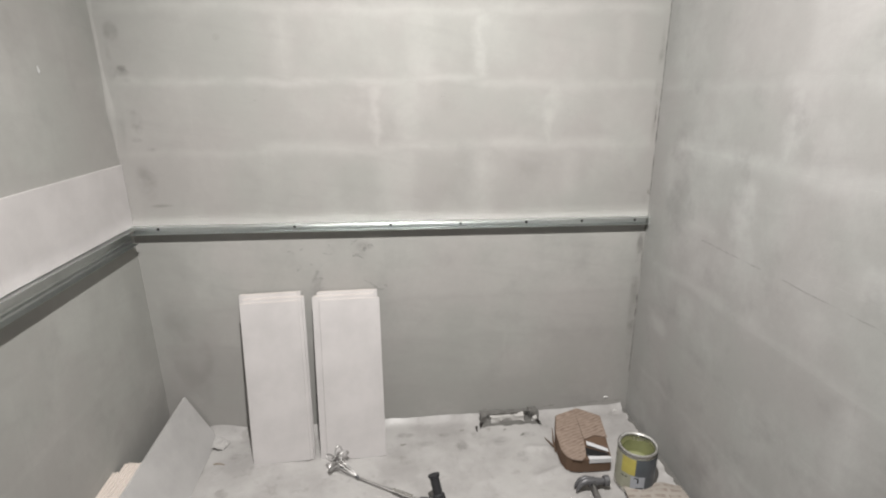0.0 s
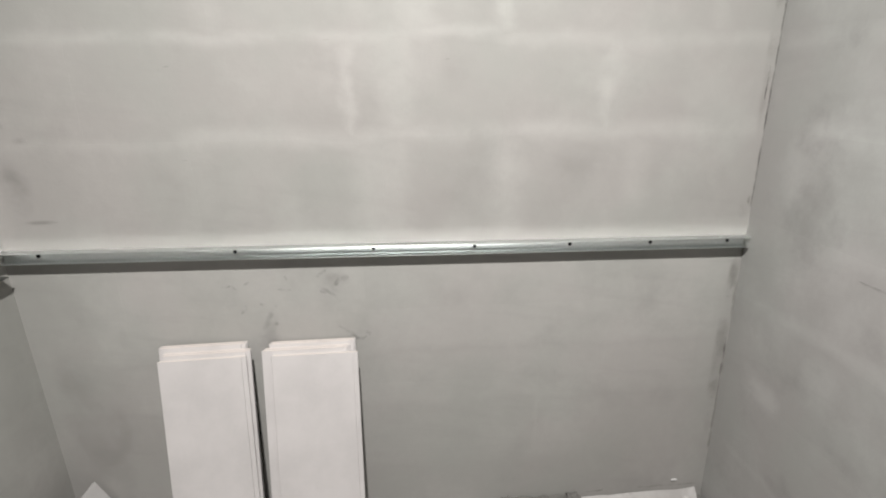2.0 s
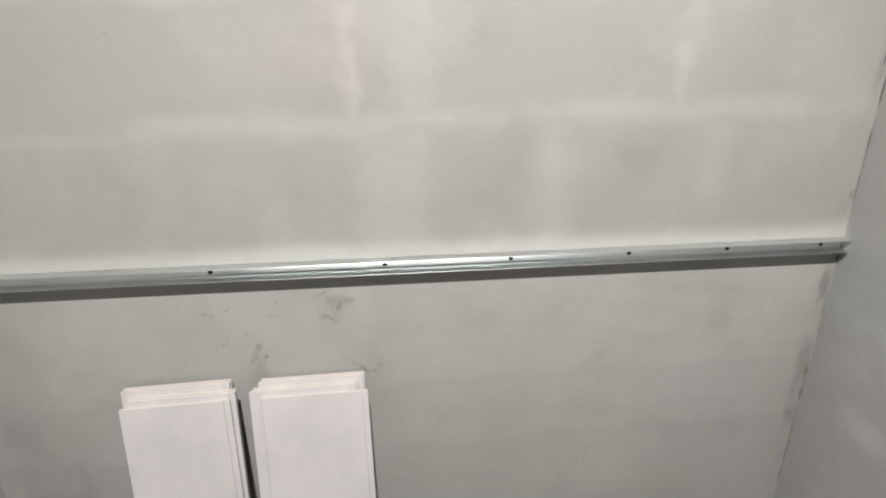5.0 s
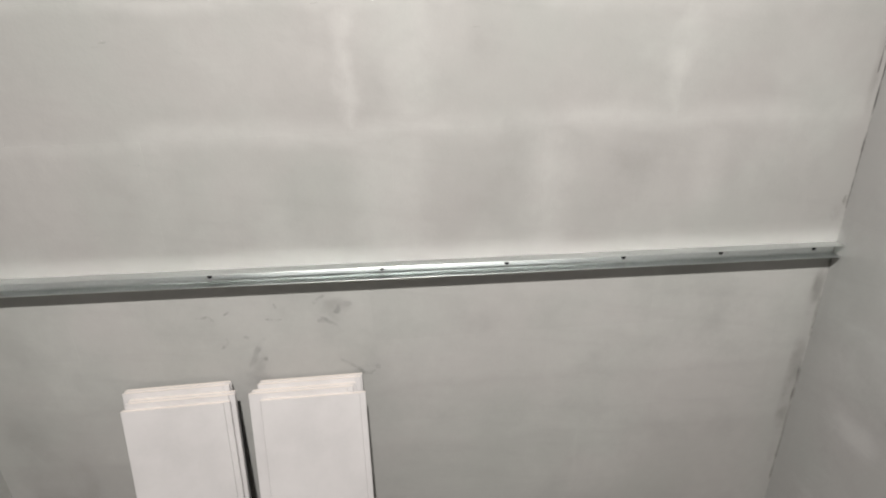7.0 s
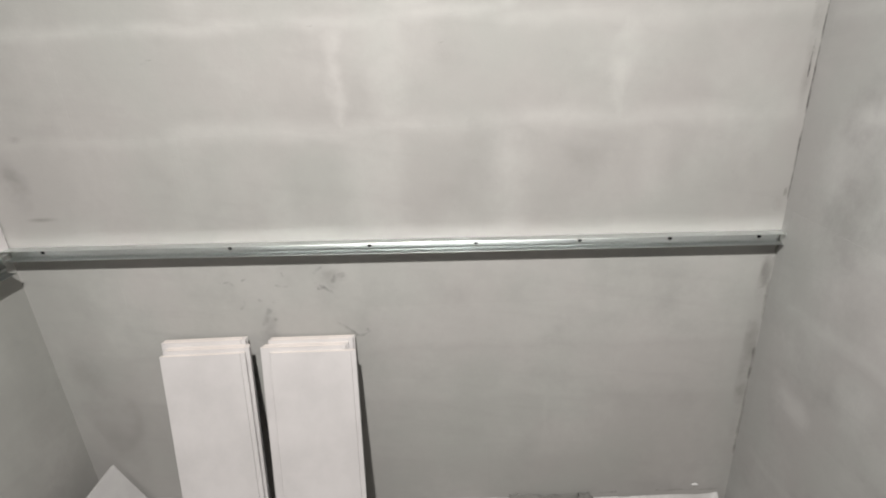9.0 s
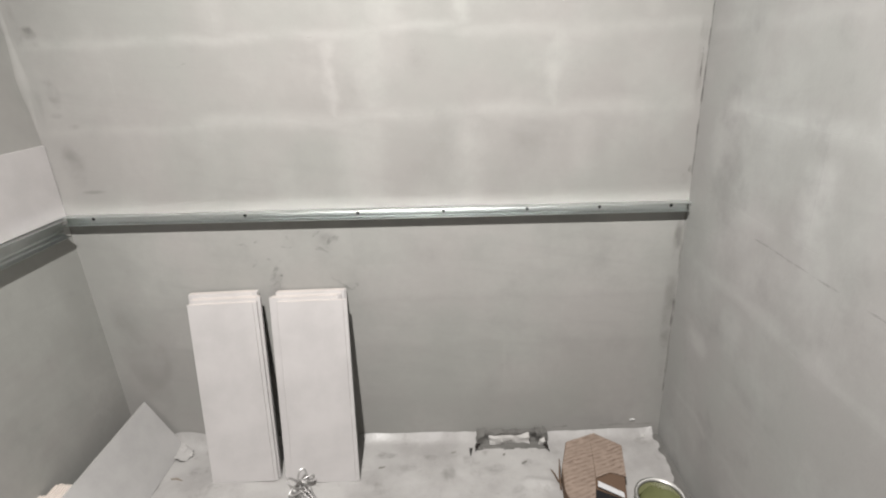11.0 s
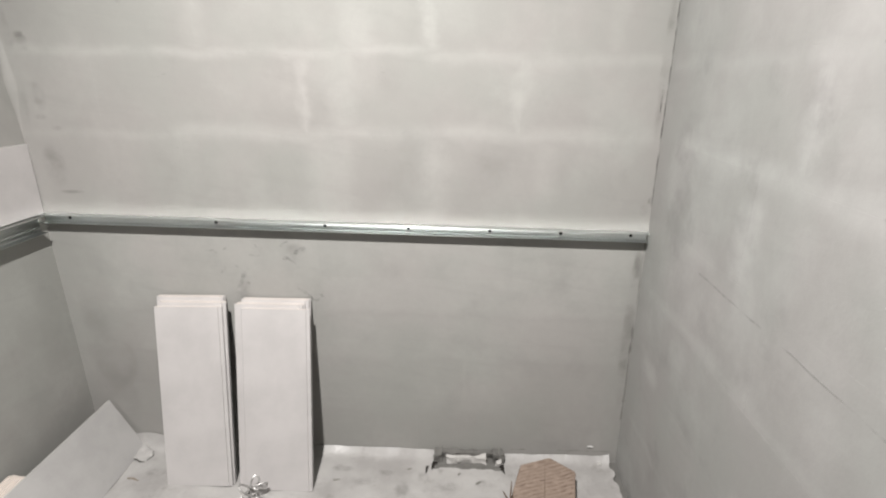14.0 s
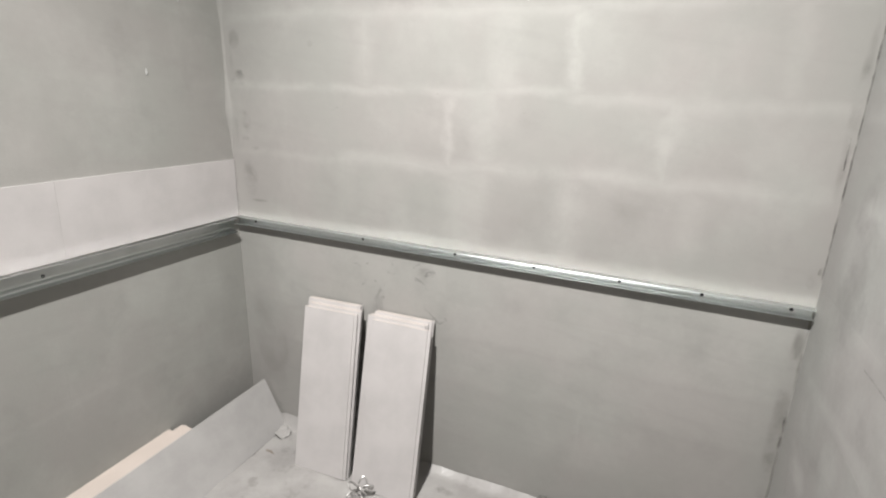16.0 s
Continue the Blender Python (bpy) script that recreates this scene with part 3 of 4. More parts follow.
# ---- brown carton ----
def carton():
    base = empty("cardboard_carton", (0.62, 1.6875, 0.007))
    base.scale = (1.0, 0.957, 1.0)
    c = Vector((0.62, 1.68))
    pts = [(0.682, 1.519), (0.742, 1.790), (0.658, 1.856), (0.550, 1.818), (0.512, 1.690), (0.504, 1.590), (0.511, 1.548), (0.532, 1.530), (0.560, 1.523), (0.600, 1.523)]
    rim = [(x - c.x, y - c.y) for x, y in pts]
    bm = prism(rim, "z", 0.0, 0.060)
    bmesh.ops.bevel(bm, geom=list(bm.edges), offset=0.003, segments=2, affect="EDGES")
    part("body", bm, KRAFTDARK, base)
    flap = [(x - c.x, y - c.y) for x, y in ((0.612, 1.640), (0.640, 1.845), (0.552, 1.812), (0.514, 1.690), (0.505, 1.590), (0.512, 1.549), (0.533, 1.524), (0.562, 1.516), (0.582, 1.530), (0.594, 1.560))]
    bm = prism(flap, "z", 0.0605, 0.0630)
    for v in bm.verts:
        v.co.z += 0.004 * max(0.0, 1 - abs(v.co.x) / 0.13) * (1 if v.co.y > -0.06 else 0.4)
    part("printed_flap", bm, PRINTED, base, "kraft flap covered in faded brown print")
    side = [(x - c.x, y - c.y) for x, y in ((0.614, 1.636), (0.640, 1.846), (0.658, 1.853), (0.739, 1.789), (0.712, 1.640), (0.665, 1.660))]
    bm = prism(side, "z", 0.0605, 0.0625)
    for v in bm.verts:
        v.co.z += 0.004 * max(0.0, 1 - abs(v.co.x) / 0.13)
    part("plain_flap", bm, PRINTED, base, "worn brown kraft flap with faded print")
    # a white leaflet with a black corner tucked into the open end
    bm = prism([(-0.012, -0.088), (0.060, -0.132), (0.064, -0.112), (-0.006, -0.066)], "z", 0.0605, 0.0625)
    for v in bm.verts:
        v.co.z += 0.006 + (0.006 if v.co.x < 0 else 0)
    leaflet = part("leaflet", bm, PAPERWHITE, base, "white printed leaflet")
    bm = prism([(-0.030, -0.140), (0.060, -0.144), (0.060, -0.136), (-0.018, -0.090)], "z", 0.0620, 0.0635)
    part("leaflet_corner", bm, BLACK, leaflet, "black triangular corner of leaflet")
    bm = prism([(-0.024, -0.1600), (0.0600, -0.1635), (0.0600, -0.150), (-0.026, -0.140)], "z", 0.044, 0.0622)
    part("end_label", bm, PAPERWHITE, base, "white paper label on carton end")
    part("torn_strip", tube([(-0.116, -0.03, 0.004), (-0.113, 0.02, 0.030), (-0.108, 0.055, 0.058)], [0.003, 0.003, 0.0015], 5), KRAFTDARK, base)
    part("torn_strip", tube([(-0.134, 0.065, 0.004), (-0.124, 0.035, 0.005), (-0.117, 0.0, 0.008)], [0.0015, 0.003, 0.003], 5), KRAFTDARK, base)
    return tagged(base, "torn brown kraft cardboard carton with faded print on the floor", "carton")


carton()


# ---- paint can ----
def curved_patch(r, a0, a1, z0, z1):
    bm = bmesh.new()
    n = max(3, int(abs(a1 - a0) / 7))
    lo, hi = [], []
    for i in range(n + 1):
        a = radians(a0 + (a1 - a0) * i / n)
        lo.append(bm.verts.new((r * math.cos(a), r * math.sin(a), z0)))
        hi.append(bm.verts.new((r * math.cos(a), r * math.sin(a), z1)))
    for i in range(n):
        bm.faces.new((lo[i], lo[i + 1], hi[i + 1], hi[i]))
    return bm


def paint_can():
    base = empty("paint_can", (0.745, 1.470, 0.008))
    R, Ht = 0.0700, 0.170
    part("body", lathe([(0.0005, 0.002), (R - 0.004, 0.002), (R, 0.0), (R + 0.001, 0.003), (R - 0.001, 0.008), (R - 0.001, Ht - 0.01), (R - 0.0025, Ht - 0.01), (R - 0.0025, 0.006), (0.0005, 0.006)], 48), TINPLATE, base, "", True)
    ring = lathe([(R - 0.001, Ht - 0.012), (R + 0.0015, Ht - 0.008), (R + 0.0015, Ht - 0.001), (R - 0.001, Ht), (R - 0.004, Ht - 0.001), (R - 0.009, Ht - 0.006), (R - 0.010, Ht - 0.003), (R - 0.011, Ht - 0.008), (R - 0.003, Ht - 0.013)], 48)
    rim = part("rim", ring, DULLTIN, base, "bright rolled metal rim", True)
    lining = lathe([(R - 0.0028, 0.136), (R - 0.0030, 0.128), (R - 0.0034, 0.100), (R - 0.0040, 0.085), (R * 0.5, 0.080), (0.0005, 0.076)], 40)
    for v in lining.verts:
        if v.co.z > 0.1:
            v.co.z += 0.030 * noise.noise(v.co * 26)
    part("paint_residue", lining, PAINT, base, "dried greenish yellow paint inside", True)
    part("band", curved_patch(R + 0.0003, -205, 205 - 50, 0.012, 0.154), PALEGREEN, base, "pale green printed band")
    part("yellow_field", curved_patch(R + 0.0008, -160, -118, 0.082, 0.150), YELLOW, base, "bright yellow label field")
    part("dark_field", curved_patch(R + 0.0008, -118, 40, 0.026, 0.152), NAVY, base, "dark blue-grey label field")
    pale = part("pale_field", curved_patch(R + 0.0012, -128, -88, 0.016, 0.080), PALEBLUE, base, "pale blue-grey label field")
    for a0, a1, z0, z1 in ((-120, -107, 0.070, 0.075), (-110, -106, 0.052, 0.072), (-158, -150, 0.064, 0.068), (-146, -138, 0.066, 0.070), (-112, -92, 0.030, 0.034)):
        part("print_bar", curved_patch(R + 0.0017, a0, a1, z0, z1), BLACK, pale)
    wire = [((R + 0.003) * math.cos(radians(a)), (R + 0.003) * math.sin(radians(a)), 0.125 - 0.075 * math.sin(radians(a + 20) * 0.9) ** 2) for a in range(-20, 181, 10)]
    part("bead", lathe([(R - 0.0060, Ht - 0.0030), (R - 0.0050, Ht - 0.0006), (R - 0.0040, Ht - 0.0004), (R - 0.0035, Ht - 0.0030)], 48), LACQUER, rim, "pale inner bead of the rim", True)
    part("wire_handle", tube(wire, 0.0013, 6), STEEL, base)
    return tagged(base, "open used paint can with yellow and blue-grey label", "paint can")


paint_can()


# ---- crumpled printed paper by the can ----
def printed_sheet():
    bm = bmesh.new()
    nx, ny = 26, 18
    grid = []
    for j in range(ny + 1):
        row = []
        for i in range(nx + 1):
            x, y = -0.105 + 0.21 * i / nx, -0.09 + 0.17 * j / ny
            z = 0.030 + 0.010 * noise.noise(Vector((x * 14, y * 14, 4))) - 0.05 * max(0, abs(x) - 0.07)
            z -= 0.16 * max(0, y - 0.045)
            row.append(bm.verts.new((x + 0.35 * max(0, y) * 0.2, y - 0.10 * x, max(0.003, z))))
        grid.append(row)
    for j in range(ny):
        for i in range(nx):
            bm.faces.new((grid[j][i], grid[j][i + 1], grid[j + 1][i + 1], grid[j + 1][i]))
    low = bmesh.ops.extrude_face_region(bm, geom=list(bm.faces))
    for v in [g for g in low["geom"] if isinstance(g, bmesh.types.BMVert)]:
        v.co.z -= 0.0025
    ob = part("paper_sack", bm, SACK, None, "", True)
    ob.matrix_world = pose(0.780, 1.350, 0.007, 0, 0, -4)
    return tagged(ob, "crumpled pale paper sack with faded brown print on floor", "paper sack")




def sack_material():
    m = Mat("pale_printed_sack_paper")
    g = m.obj()
    s = m.split(g)
    br = m.node("ShaderNodeTexBrick")
    m.put(br.inputs["Vector"], m.join(s[0], m.math("ADD", s[1], m.math("MULTIPLY", s[0], 0.06)), 0.0))
    br.offset = 0.3
    br.inputs["Scale"].default_value = 1.0
    br.inputs["Brick Width"].default_value = 0.052
    br.inputs["Row Height"].default_value = 0.026
    br.inputs["Mortar Size"].default_value = 0.008
    br.inputs["Mortar Smooth"].default_value = 0.3
    br.inputs["Color1"].default_value = (0.188, 0.156, 0.132, 1)
    br.inputs["Color2"].default_value = (0.220, 0.184, 0.156, 1)
    br.inputs["Mortar"].default_value = (0.268, 0.244, 0.216, 1)
    worn = m.noise(g, 34.0, 4.0, 0.6, 0.40, 0.62)
    c = m.mix(m.math("MULTIPLY", worn, 0.8), br.outputs["Color"], (0.264, 0.240, 0.212))
    m.bump(m.noise(g, 40.0, 4.0, 0.6), 0.4, 0.003)
    return m.done(c, 0.85, 0.0, 0.25)


SACK = sack_material()
printed_sheet()


# ---- claw hammer ----
def hammer():
    base = empty("claw_hammer", (0.579, 1.451, 0.007))
    bm = tube([(-0.004, 0, 0.030), (0.020, 0, 0.031), (0.026, 0, 0.031), (0.040, 0, 0.031), (0.043, 0, 0.031), (0.062, 0, 0.031), (0.064, 0, 0.031)], [0.015, 0.0135, 0.0115, 0.0115, 0.0185, 0.0190, 0.0165], 16)
    part("face", bm, HAMMERSTEEL, base, "", True)
    part("cheek", box(-0.022, 0.008, -0.013, 0.013, 0.016, 0.045, 0.004, None, 2), HAMMERSTEEL, base)
    for off in (-0.009, 0.009):
        pts = [(-0.012, off * 0.6, 0.036), (-0.034, off * 0.7, 0.041), (-0.054, off, 0.034), (-0.066, off * 1.2, 0.018), (-0.071, off * 1.3, 0.004)]
        part("claw", tube(pts, [0.013, 0.0125, 0.010, 0.007, 0.004], 10), HAMMERSTEEL, base, "", True)
    part("handle", tube([(-0.006, -0.008, 0.026), (-0.006, -0.06, 0.020), (-0.006, -0.16, 0.016), (-0.006, -0.26, 0.017), (-0.006, -0.30, 0.016)], [0.010, 0.010, 0.011, 0.0145, 0.013], 14), STEEL, base, "smooth steel handle", True)
    base.scale = (0.92, 0.92, 1.08)
    return tagged(base, "dark steel claw hammer lying on the dusty floor", "hammer")


hammer()


# ---- mixing drill with wire whisk ----
def mixer():
    tip, neck, chuck = Vector((-0.390, 1.684, 0.050)), Vector((-0.292, 1.597, 0.024)), Vector((-0.045, 1.425, 0.045))
    base = empty("mixing_drill", (chuck.x, chuck.y, 0.007))
    o = Vector(base.location)
    axis = (tip - neck).normalized()
    side = axis.cross(Vector((0, 0, 1))).normalized()
    up = side.cross(axis).normalized()
    for k in range(9):
        a = k * math.tau / 9 + 0.3
        out = math.cos(a) * side + math.sin(a) * up
        tang = -math.sin(a) * side + math.cos(a) * up
        pts = []
        turn = 0.7 * k
        wide = (math.cos(turn) * tang + math.sin(turn) * axis).normalized()
        long = (0.85 * out + 0.45 * axis * (1 if k % 2 else -0.6)).normalized()
        mid = neck + axis * (0.108 + 0.014 * math.sin(2.4 * k)) + out * 0.026
        for i in range(14):
            s = i / 14 * math.tau
            pts.append(mid + long * 0.027 * math.cos(s) + wide * 0.0155 * math.sin(s) - o)
        pts = [Vector((p.x, p.y, max(p.z, 0.003))) for p in pts]
        part("whisk_loop", tube(pts, 0.0034, 7, None, True), WIRE, base, "", True)
        part("whisk_stay", tube([neck - o, neck + axis * 0.04 + out * 0.013 - o, neck + axis * 0.088 + out * 0.022 - o], 0.0014, 7), WIRE, base, "", True)
    part("collar", tube([neck + axis * 0.006 - o, neck - axis * 0.010 - o], 0.0060, 10), HAMMERSTEEL, base, "", True)
    shaft = part("shaft", tube([neck - o, chuck - o], 0.0038, 10), WIRE, base, "long bright steel mixer shaft", True)
    back = (chuck - neck).normalized()
    part("sleeve", tube([neck + back * 0.165 - o, neck + back * 0.250 - o], 0.0062, 10), TINPLATE, shaft, "pale metal sleeve on the shaft", True)
    flat = Vector((back.x, back.y, 0)).normalized()
    part("chuck", tube([chuck - flat * 0.02 - o, chuck + flat * 0.01 - o, chuck + flat * 0.035 - o], [0.008, 0.017, 0.020], 16), HAMMERSTEEL, base, "", True)
    part("body", tube([chuck + flat * 0.030 - o, chuck + flat * 0.045 - o, chuck + flat * 0.20 - o, chuck + flat * 0.24 - o], [0.022, 0.032, 0.034, 0.026], 18), RUBBER, base, "black drill housing", True)
    root = Vector((0.006, 1.412, 0.050)) - o
    top = Vector((-0.012, 1.452, 0.134)) - o
    d = top - root
    part("side_handle", tube([root, root + d * 0.25, root + d * 0.30, root + d * 0.88, root + d * 0.90, root + d * 0.99, top], [0.024, 0.022, 0.0165, 0.0165, 0.0205, 0.0205, 0.0165], 18), RUBBER, base, "black ribbed side handle", True)
    return tagged(base, "black mixing drill with steel wire whisk lying on floor", "mixing drill")


mixer()


# ---- small debris ----
def debris(name, x, y, size, seed, material, label, category, squash=0.6):
    ob = part(name, lump(size, seed, squash, 0.7), material)
    ob.location = (x, y, 0.006 + size * squash * 0.45)
    ob.rotation_euler = (0, 0, seed)
    return tagged(ob, label, category, "rubble on the floor")


for i, (x, y, s) in enumerate(((-0.875, 1.862, 0.013), (-0.846, 1.868, 0.010), (-0.905, 1.895, 0.014), (-0.925, 1.915, 0.012), (-0.80, 1.905, 0.010), (0.86, 1.905, 0.010))):
    debris("plaster_chunk", x, y, s, i + 1.3, PLASTER, "small broken white plaster chunk on the dusty floor", "plaster chunk", 0.5)
for i, (x, y, s) in enumerate(((-0.111, 1.779, 0.008), (0.145, 1.845, 0.006), (0.40, 1.79, 0.006), (0.33, 1.83, 0.005), (-0.93, 1.925, 0.012))):
    bit = debris("rubble_bit", x, y, s, 0.1 + 0.3 * i, CRUMB, "tiny grey crumb of concrete lying on white film", "rubble", 0.22)
    bit.scale = (1.7, 0.7, 1.0)


def torn_flap():
    """A torn, curled-up tongue of white film standing off the floor in the corner."""
    bm = bmesh.new()
    n, k = 14, 8
    rows = []
    for i in range(n + 1):
        a = i / n
        row = []
        for j in range(k + 1):
            b = j / k - 0.5
            wide = 0.052 * (1 - 0.55 * a) + 0.014 * noise.noise(Vector((a * 5, 1.7, 0)))
            x = -0.955 + 0.110 * a + 0.020 * b + 0.006 * noise.noise(Vector((a * 9, b * 6, 3)))
            y = 1.905 - 0.060 * a + b * wide * 2.0
            z = 0.011 + 0.009 * math.sin(math.pi * (0.25 + 0.75 * a)) + 0.010 * noise.noise(Vector((a * 7, b * 5, 9))) + 0.010 * max(0, b)
            row.append(bm.verts.new((x, min(y, YB - 0.004), max(0.009, z))))
        rows.append(row)
    for r0, r1 in zip(rows, rows[1:]):
        for j in range(k):
            bm.faces.new((r0[j], r0[j + 1], r1[j + 1], r1[j]))
    low = bmesh.ops.extrude_face_region(bm, geom=list(bm.faces))
    for v in [g for g in low["geom"] if isinstance(g, bmesh.types.BMVert)]:
        v.co.z -= 0.0015
    ob = part("film_scrap", bm, FILM, None, "", True)
    return tagged(ob, "curled torn scrap of white film lying in the corner", "film scrap")


torn_flap()
stick = part("wood_splinter", tube([(-0.022, 0.0, 0.004), (0.0, 0.002, 0.005), (0.024, -0.003, 0.004)], [0.003, 0.004, 0.002], 6), WOOD)
stick.matrix_world = pose(-0.843, 1.742, 0.006, 0, 0, -8)
tagged(stick, "short brown wood splinter lying on the floor film", "splinter")

def stain(x, y, w, d):
    """A grey smear on the film, lying a hair above it and following its waves."""
    bm = bmesh.new()
    n = 8
    grid = [[bm.verts.new((x + w * (i / n - 0.5), y + d * (j / n - 0.5), 0.0118 + (0.0001 if (i + j) % 2 else 0))) for i in range(n + 1)] for j in range(n + 1)]
    for j in range(n):
        for i in range(n):
            bm.faces.new((grid[j][i], grid[j][i + 1], grid[j + 1][i + 1], grid[j + 1][i]))
    part("film_stain", bm, STAIN, film_ob)


for x, y, w, d in ((0.065, 1.815, 0.07, 0.035), (0.13, 1.74, 0.06, 0.10), (0.20, 1.80, 0.05, 0.09), (0.37, 1.65, 0.07, 0.08), (-0.02, 1.77, 0.09, 0.04),
                   (0.30, 1.76, 0.10, 0.05), (0.42, 1.78, 0.08, 0.05), (-0.10, 1.83, 0.10, 0.04), (-0.78, 1.78, 0.10, 0.05), (-0.72, 1.84, 0.07, 0.06)):
    stain(x, y, w, d)


# ---- marks on the walls ----
def ribbon(name, pts, width, material, parent, normal, wave=0.0, step=0.006):
    """A flat stroke of graphite, dirt or painted shade lying on a wall, along points."""
    pts = [Vector(p) for p in pts]
    line = []
    for a, b in zip(pts, pts[1:]):
        n = max(2, int((b - a).length / step))
        line += [a.lerp(b, i / n) for i in range(n)]
    line.append(pts[-1])
    nor = Vector(normal)
    bm = bmesh.new()
    l, r = [], []
    for i, p in enumerate(line):
        d = (line[min(i + 1, len(line) - 1)] - line[max(i - 1, 0)]).normalized()
        s = d.cross(nor).normalized()
        w = width * (0.6 + 0.8 * abs(noise.noise(p * 60))) * (0.5 if i in (0, len(line) - 1) else 1)
        c = p + s * wave * noise.noise(p * 25 + Vector((5, 0, 0)))
        l.append(bm.verts.new(c - s * w / 2))
        r.append(bm.verts.new(c + s * w / 2))
    for i in range(len(line) - 1):
        bm.faces.new((l[i], l[i + 1], r[i + 1], r[i]))
    return part(name, bm, material, parent)


FN = YB - 0.0012
for pts, w, mat in (
    ([(-0.263, 0.866), (-0.272, 0.855), (-0.286, 0.843)], 0.0085, PENCIL),
    ([(-0.200, 0.842), (-0.214, 0.834), (-0.228, 0.831), (-0.240, 0.816)], 0.0130, PENCIL),
    ([(-0.294, 0.815), (-0.269, 0.801), (-0.246, 0.786), (-0.226, 0.767)], 0.0085, PENCIL),
    ([(-0.282, 0.801), (-0.258, 0.801)], 0.0120, FAINT),
    ([(-0.406, 0.764), (-0.416, 0.748), (-0.428, 0.722), (-0.446, 0.688)], 0.0140, PENCIL),
    ([(-0.412, 0.712), (-0.405, 0.706)], 0.0090, PENCIL),
    ([(-0.236, 0.697), (-0.220, 0.682), (-0.205, 0.667), (-0.190, 0.650), (-0.176, 0.649), (-0.164, 0.660)], 0.0085, PENCIL),
    ([(-0.162, 0.664), (-0.154, 0.673)], 0.0150, PENCIL),
    ([(-0.490, 0.770), (-0.486, 0.758), (-0.504, 0.742)], 0.0070, FAINT),
    ([(-0.450, 0.768), (-0.440, 0.764)], 0.0070, FAINT),
    ([(-0.372, 0.850), (-0.368, 0.838)], 0.0070, FAINT),
    ([(-0.395, 0.812), (-0.360, 0.810)], 0.0060, FAINT),
    ([(-0.545, 0.824), (-0.520, 0.828), (-0.505, 0.818)], 0.0060, FAINT),
    ([(-0.485, 0.832), (-0.470, 0.838)], 0.0060, FAINT),
):
    ribbon("pencil_mark", [(x, FN, z) for x, z in pts], w * 1.25, mat, wall_north, (0, -1, 0), 0.008)
for x, z in ((-0.585, 1.169), (0.084, 1.168), (0.081, 1.399), (-0.590, 1.391), (-0.604, 1.384), (-0.21, 1.446)):
    ribbon("nick", [(x - 0.007, FN, z), (x + 0.007, FN, z + 0.001)], 0.0032, PENCIL, wall_north, (0, -1, 0), 0.0, 0.003)
# open joint in the east corner
for z0, z1, x, w, wave, mat in ((1.00, 1.80, 0.9222, 0.0050, 0.0012, SEAM), (1.29, 1.37, 0.9090, 0.0042, 0.0006, SEAM), (1.005, 1.03, 0.915, 0.012, 0.004, CRACK_SHADE), (0.18, 0.88, 0.9205, 0.0090, 0.002, CRACK_SHADE), (0.46, 0.60, 0.9180, 0.0080, 0.002, CRACK_SHADE)):
    ribbon("corner_crack", [(x, FN, z0), (x, FN, z1)], w, mat, wall_north, (0, -1, 0), wave, 0.01)
# painted shade line along the wall foot, above the turned-up film
for x0, x1, z in ((-0.15, 0.20, 0.020), (0.52, 0.58, 0.040), (0.70, 0.90, 0.043), (-0.99, -0.80, 0.022)):
    ribbon("foot_crack", [(x0, FN, z), (x1, FN, z + 0.003)], 0.0085, CRACK_SHADE, wall_north, (0, -1, 0), 0.004, 0.008)
def fillet(name, x, sign, spans, least, seed):
    """Uneven skim coat rounding an inner corner, one run of it for each span of heights."""
    for z0, z1 in spans:
        bm = bmesh.new()
        rows = []
        n = int((z1 - z0) / 0.012)
        for i in range(n + 1):
            z = z0 + (z1 - z0) * i / n
            r = least + 0.020 * noise.noise(Vector((seed, z * 7, 0))) + 0.004 * noise.noise(Vector((seed, z * 34, 3)))
            r = max(0.001, r * min(1.0, (z - z0) / 0.10 + 0.05, (z1 - z) / 0.08 + 0.05))
            arc = []
            for k in range(6):
                a = math.pi / 2 * k / 5
                arc.append(bm.verts.new((x - sign * r * (1 - math.sin(a)) + sign * 0.0006, YB - r * (1 - math.cos(a)) + 0.0006, z)))
            rows.append(arc)
        for a, b in zip(rows, rows[1:]):
            for k in range(5):
                bm.faces.new((a[k], a[k + 1], b[k + 1], b[k]))
        bmesh.ops.recalc_face_normals(bm, faces=list(bm.faces))
        part(name, bm, WALL_N, wall_north, "", True)


fillet("corner_fillet", XL, -1, ((1.17, 2.4),), 0.016, 6.1)
# level line drawn along the east wall
for y0, y1, z0, z1 in ((1.545, 1.25, 0.930, 0.929), (1.185, 0.84, 0.930, 0.926)):
    ribbon("level_line", [(XR - 0.0012, y0, z0), (XR - 0.0012, y1, z1)], 0.0050, LEVEL, wall_east, (-1, 0, 0), 0.002, 0.01)


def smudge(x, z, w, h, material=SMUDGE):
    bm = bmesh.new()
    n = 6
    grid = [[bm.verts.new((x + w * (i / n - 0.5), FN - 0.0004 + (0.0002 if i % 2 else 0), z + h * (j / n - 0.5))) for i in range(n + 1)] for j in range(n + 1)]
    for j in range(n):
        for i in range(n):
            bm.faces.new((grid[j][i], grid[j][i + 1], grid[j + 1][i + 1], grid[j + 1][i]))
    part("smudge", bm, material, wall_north)


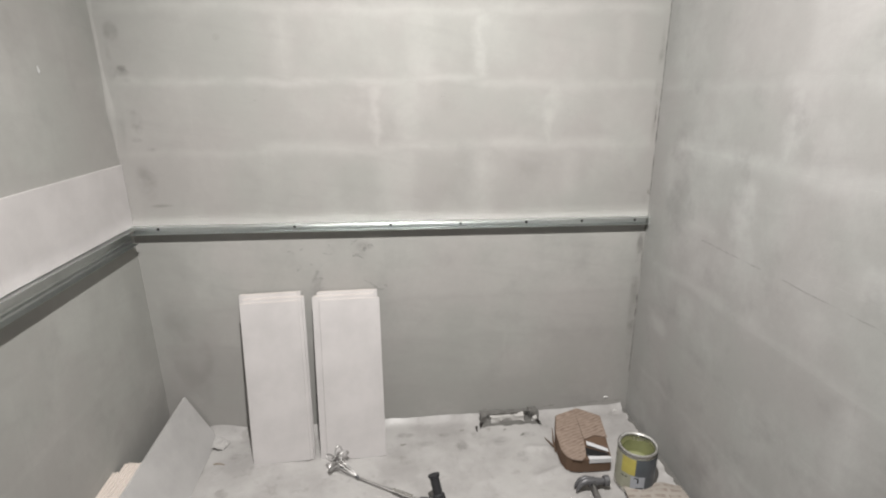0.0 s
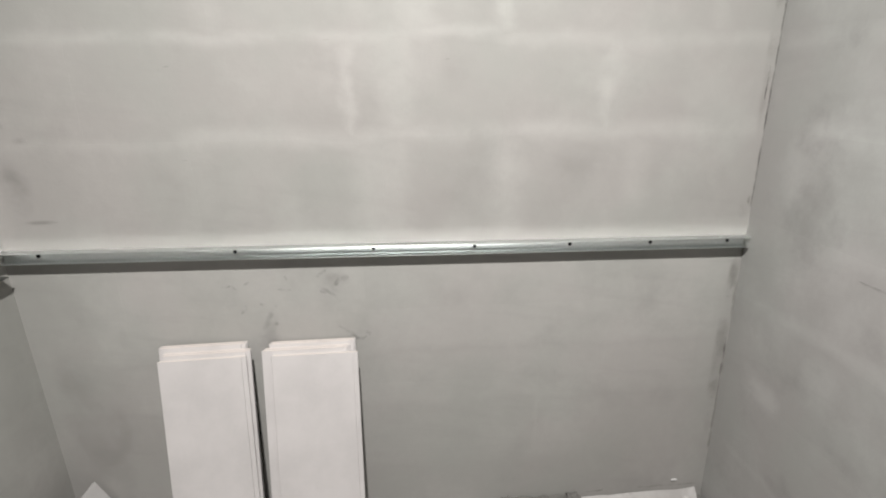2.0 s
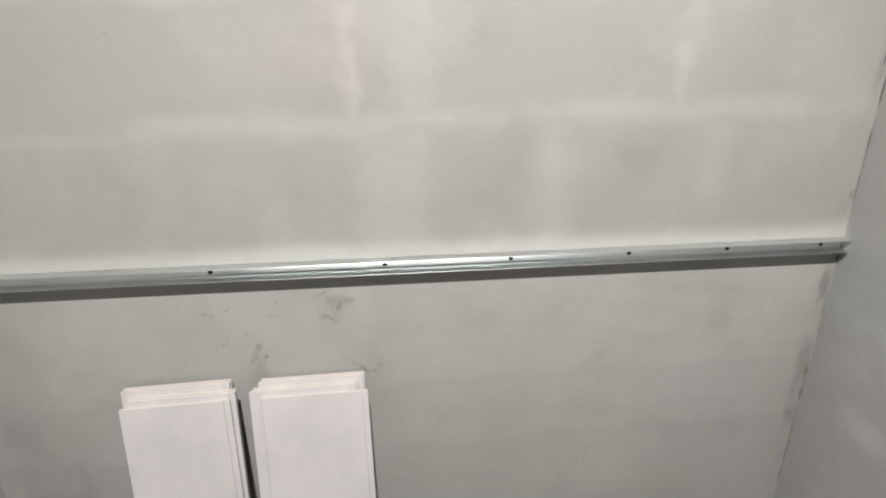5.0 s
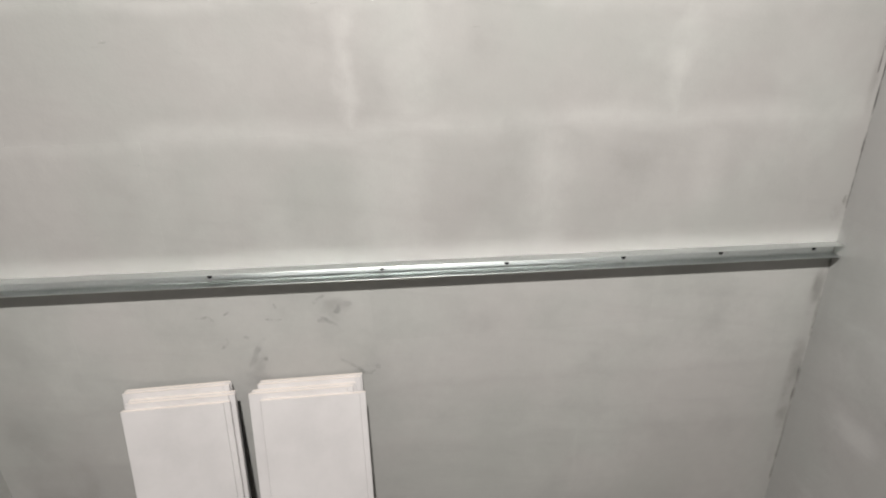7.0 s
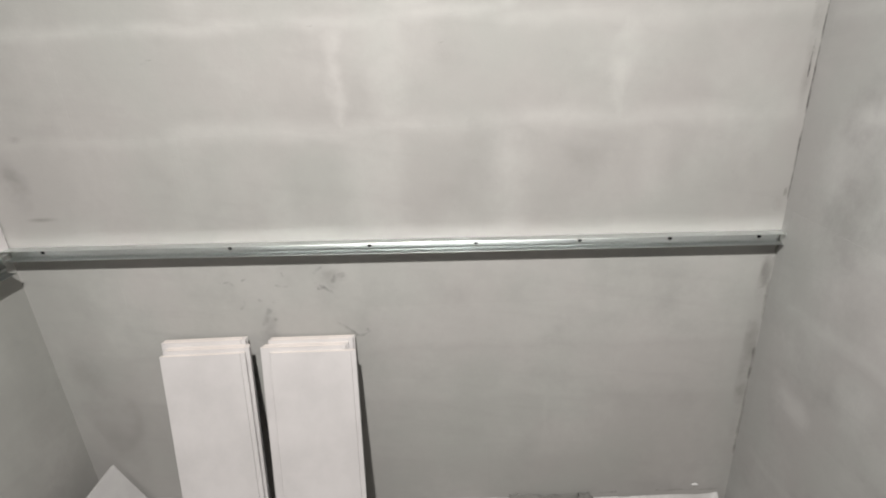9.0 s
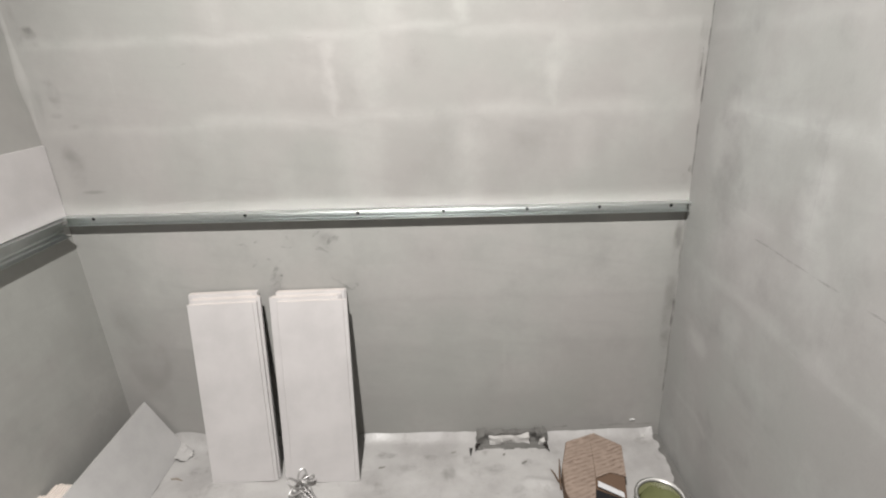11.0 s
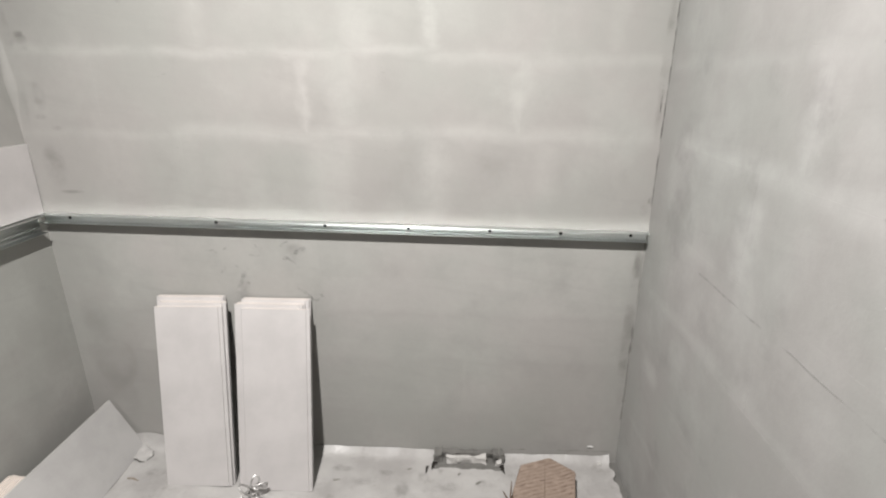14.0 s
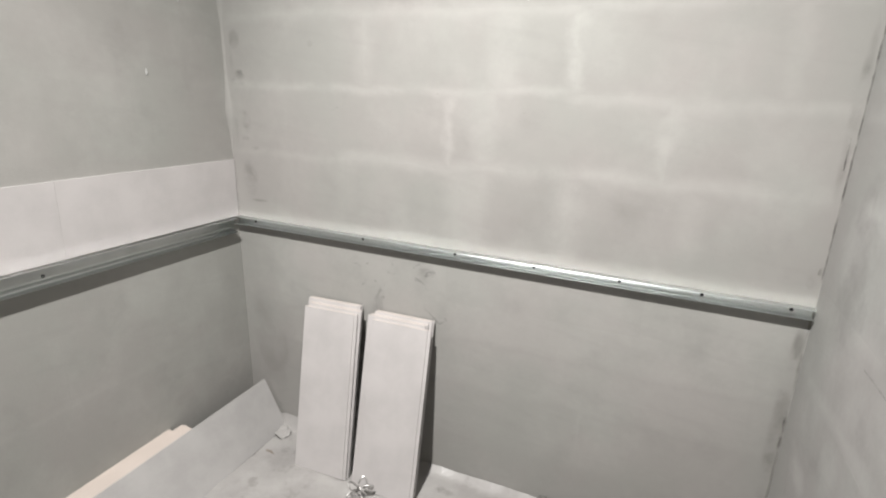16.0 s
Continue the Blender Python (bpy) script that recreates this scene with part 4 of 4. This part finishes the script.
for x, z, w, h in ((-0.235, 0.825, 0.10, 0.07), (-0.430, 0.715, 0.06, 0.10), (-0.180, 0.655, 0.08, 0.05), (-0.44, 0.66, 0.09, 0.07),
                   (-1.020, 1.490, 0.06, 0.04), (-0.998, 1.322, 0.05, 0.10), (-0.964, 1.227, 0.040, 0.018), (-0.965, 1.022, 0.10, 0.014), (-0.692, 1.601, 0.03, 0.03), (-1.000, 1.11, 0.09, 0.16), (-1.03, 1.62, 0.06, 0.08), (0.90, 0.99, 0.03, 0.05)):
    smudge(x, z, w, h)
# soft darker bands and spots down both corners of the north wall
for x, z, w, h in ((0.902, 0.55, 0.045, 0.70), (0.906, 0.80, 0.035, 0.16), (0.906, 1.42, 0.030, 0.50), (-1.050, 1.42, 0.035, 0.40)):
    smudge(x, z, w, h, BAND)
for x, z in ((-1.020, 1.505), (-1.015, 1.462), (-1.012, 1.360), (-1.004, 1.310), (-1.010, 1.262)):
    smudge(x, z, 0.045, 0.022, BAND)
# faint grey darkening low in the west corner
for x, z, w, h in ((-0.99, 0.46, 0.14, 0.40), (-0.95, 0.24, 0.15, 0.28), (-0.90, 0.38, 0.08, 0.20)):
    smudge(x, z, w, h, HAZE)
for x, z, w, h in ((0.106, 1.390, 0.10, 0.16), (0.12, 1.09, 0.22, 0.20), (0.42, 1.12, 0.20, 0.18), (0.72, 1.10, 0.26, 0.20)):
    smudge(x, z, w, h, VEIL)
for y, z, r in ((1.590, 1.490, 0.007), (1.745, 1.725, 0.005)):
    dab = part("filler_dab", lump(r, y, 0.2, 0.9), PALEDAB, wall_west)
    dab.matrix_world = pose(XL + 0.0015, y, z, 30, 90, 0) @ Matrix.Diagonal((1.5, 0.5, 1.0, 1.0))
spot = part("filler_spot", lump(0.009, 8.0, 0.6), WHITESPOT, wall_north)
spot.location = (0.822, YB - 0.002, 0.066)
spot.scale = (1.3, 0.45, 0.8)

# ---- the blocks of the walls, each a piece of its wall ----
def block_mesh(length, course, material):
    """A block lying along x, face at y = 0 with barely eased arrises, body behind."""
    e, d = 0.00025, 0.1
    a, b = length / 2, course / 2
    bm = bmesh.new()
    f = [bm.verts.new(v) for v in ((-a + e, 0, -b + e), (a - e, 0, -b + e), (a - e, 0, b - e), (-a + e, 0, b - e))]
    s = [bm.verts.new(v) for v in ((-a, e * 0.5, -b), (a, e * 0.5, -b), (a, e * 0.5, b), (-a, e * 0.5, b))]
    k = [bm.verts.new(v) for v in ((-a, d, -b), (a, d, -b), (a, d, b), (-a, d, b))]
    bm.faces.new(f)
    bm.faces.new(k)
    for p, q in ((f, s), (s, k)):
        for i in range(4):
            bm.faces.new((p[i], p[(i + 1) % 4], q[(i + 1) % 4], q[i]))
    return mesh_from("block", bm, material)


def lay_blocks(wall, material, u0, u1, shift, place, cut):
    """Lay the courses; cut holds the butt joints of the courses that show them, the rest run in half bond."""
    meshes = {}
    row = -1
    while Z0 + row * COURSE < ZC:
        z0, z1 = max(-0.006, Z0 + row * COURSE), min(ZC, Z0 + (row + 1) * COURSE)
        joint = shift - (BLOCK / 2 if row % 2 == 0 else 0.0)
        seen = cut.get(row, ())
        far = [u for u in (joint + BLOCK * k for k in range(-12, 13)) if all(abs(u - c) > 0.4 for c in seen)]
        edges = [u0] + sorted(u for u in (*seen, *far) if u0 + 0.02 < u < u1 - 0.02) + [u1]
        for a, b in zip(edges, edges[1:]):
            key = (round(b - a, 4), round(z1 - z0, 4))
            if key not in meshes:
                meshes[key] = block_mesh(b - a, z1 - z0, material)
            ob = new("block", meshes[key])
            ob.parent = wall
            ob.matrix_world = place((a + b) / 2, (z0 + z1) / 2)
        row += 1


lay_blocks(wall_north, WALL_N, XL - 0.1, XR + 0.1, 0.496, lambda u, z: pose(u, YB, z), {6: (0.220, -0.48), 5: (-0.166, 0.496), 4: (-0.57, -0.09, 0.219), 2: (0.252, -0.40), 1: (0.345, -0.31)})
lay_blocks(wall_east, WALL_E, YF, YB, 1.247, lambda u, z: pose(XR, u, z, 0, 0, -90), {5: (1.229,), 4: (1.37, 0.62), 2: (0.88,)})
lay_blocks(wall_west, WALL_W, YF, YB, 0.20, lambda u, z: pose(XL, u, z, 0, 0, 90), {})
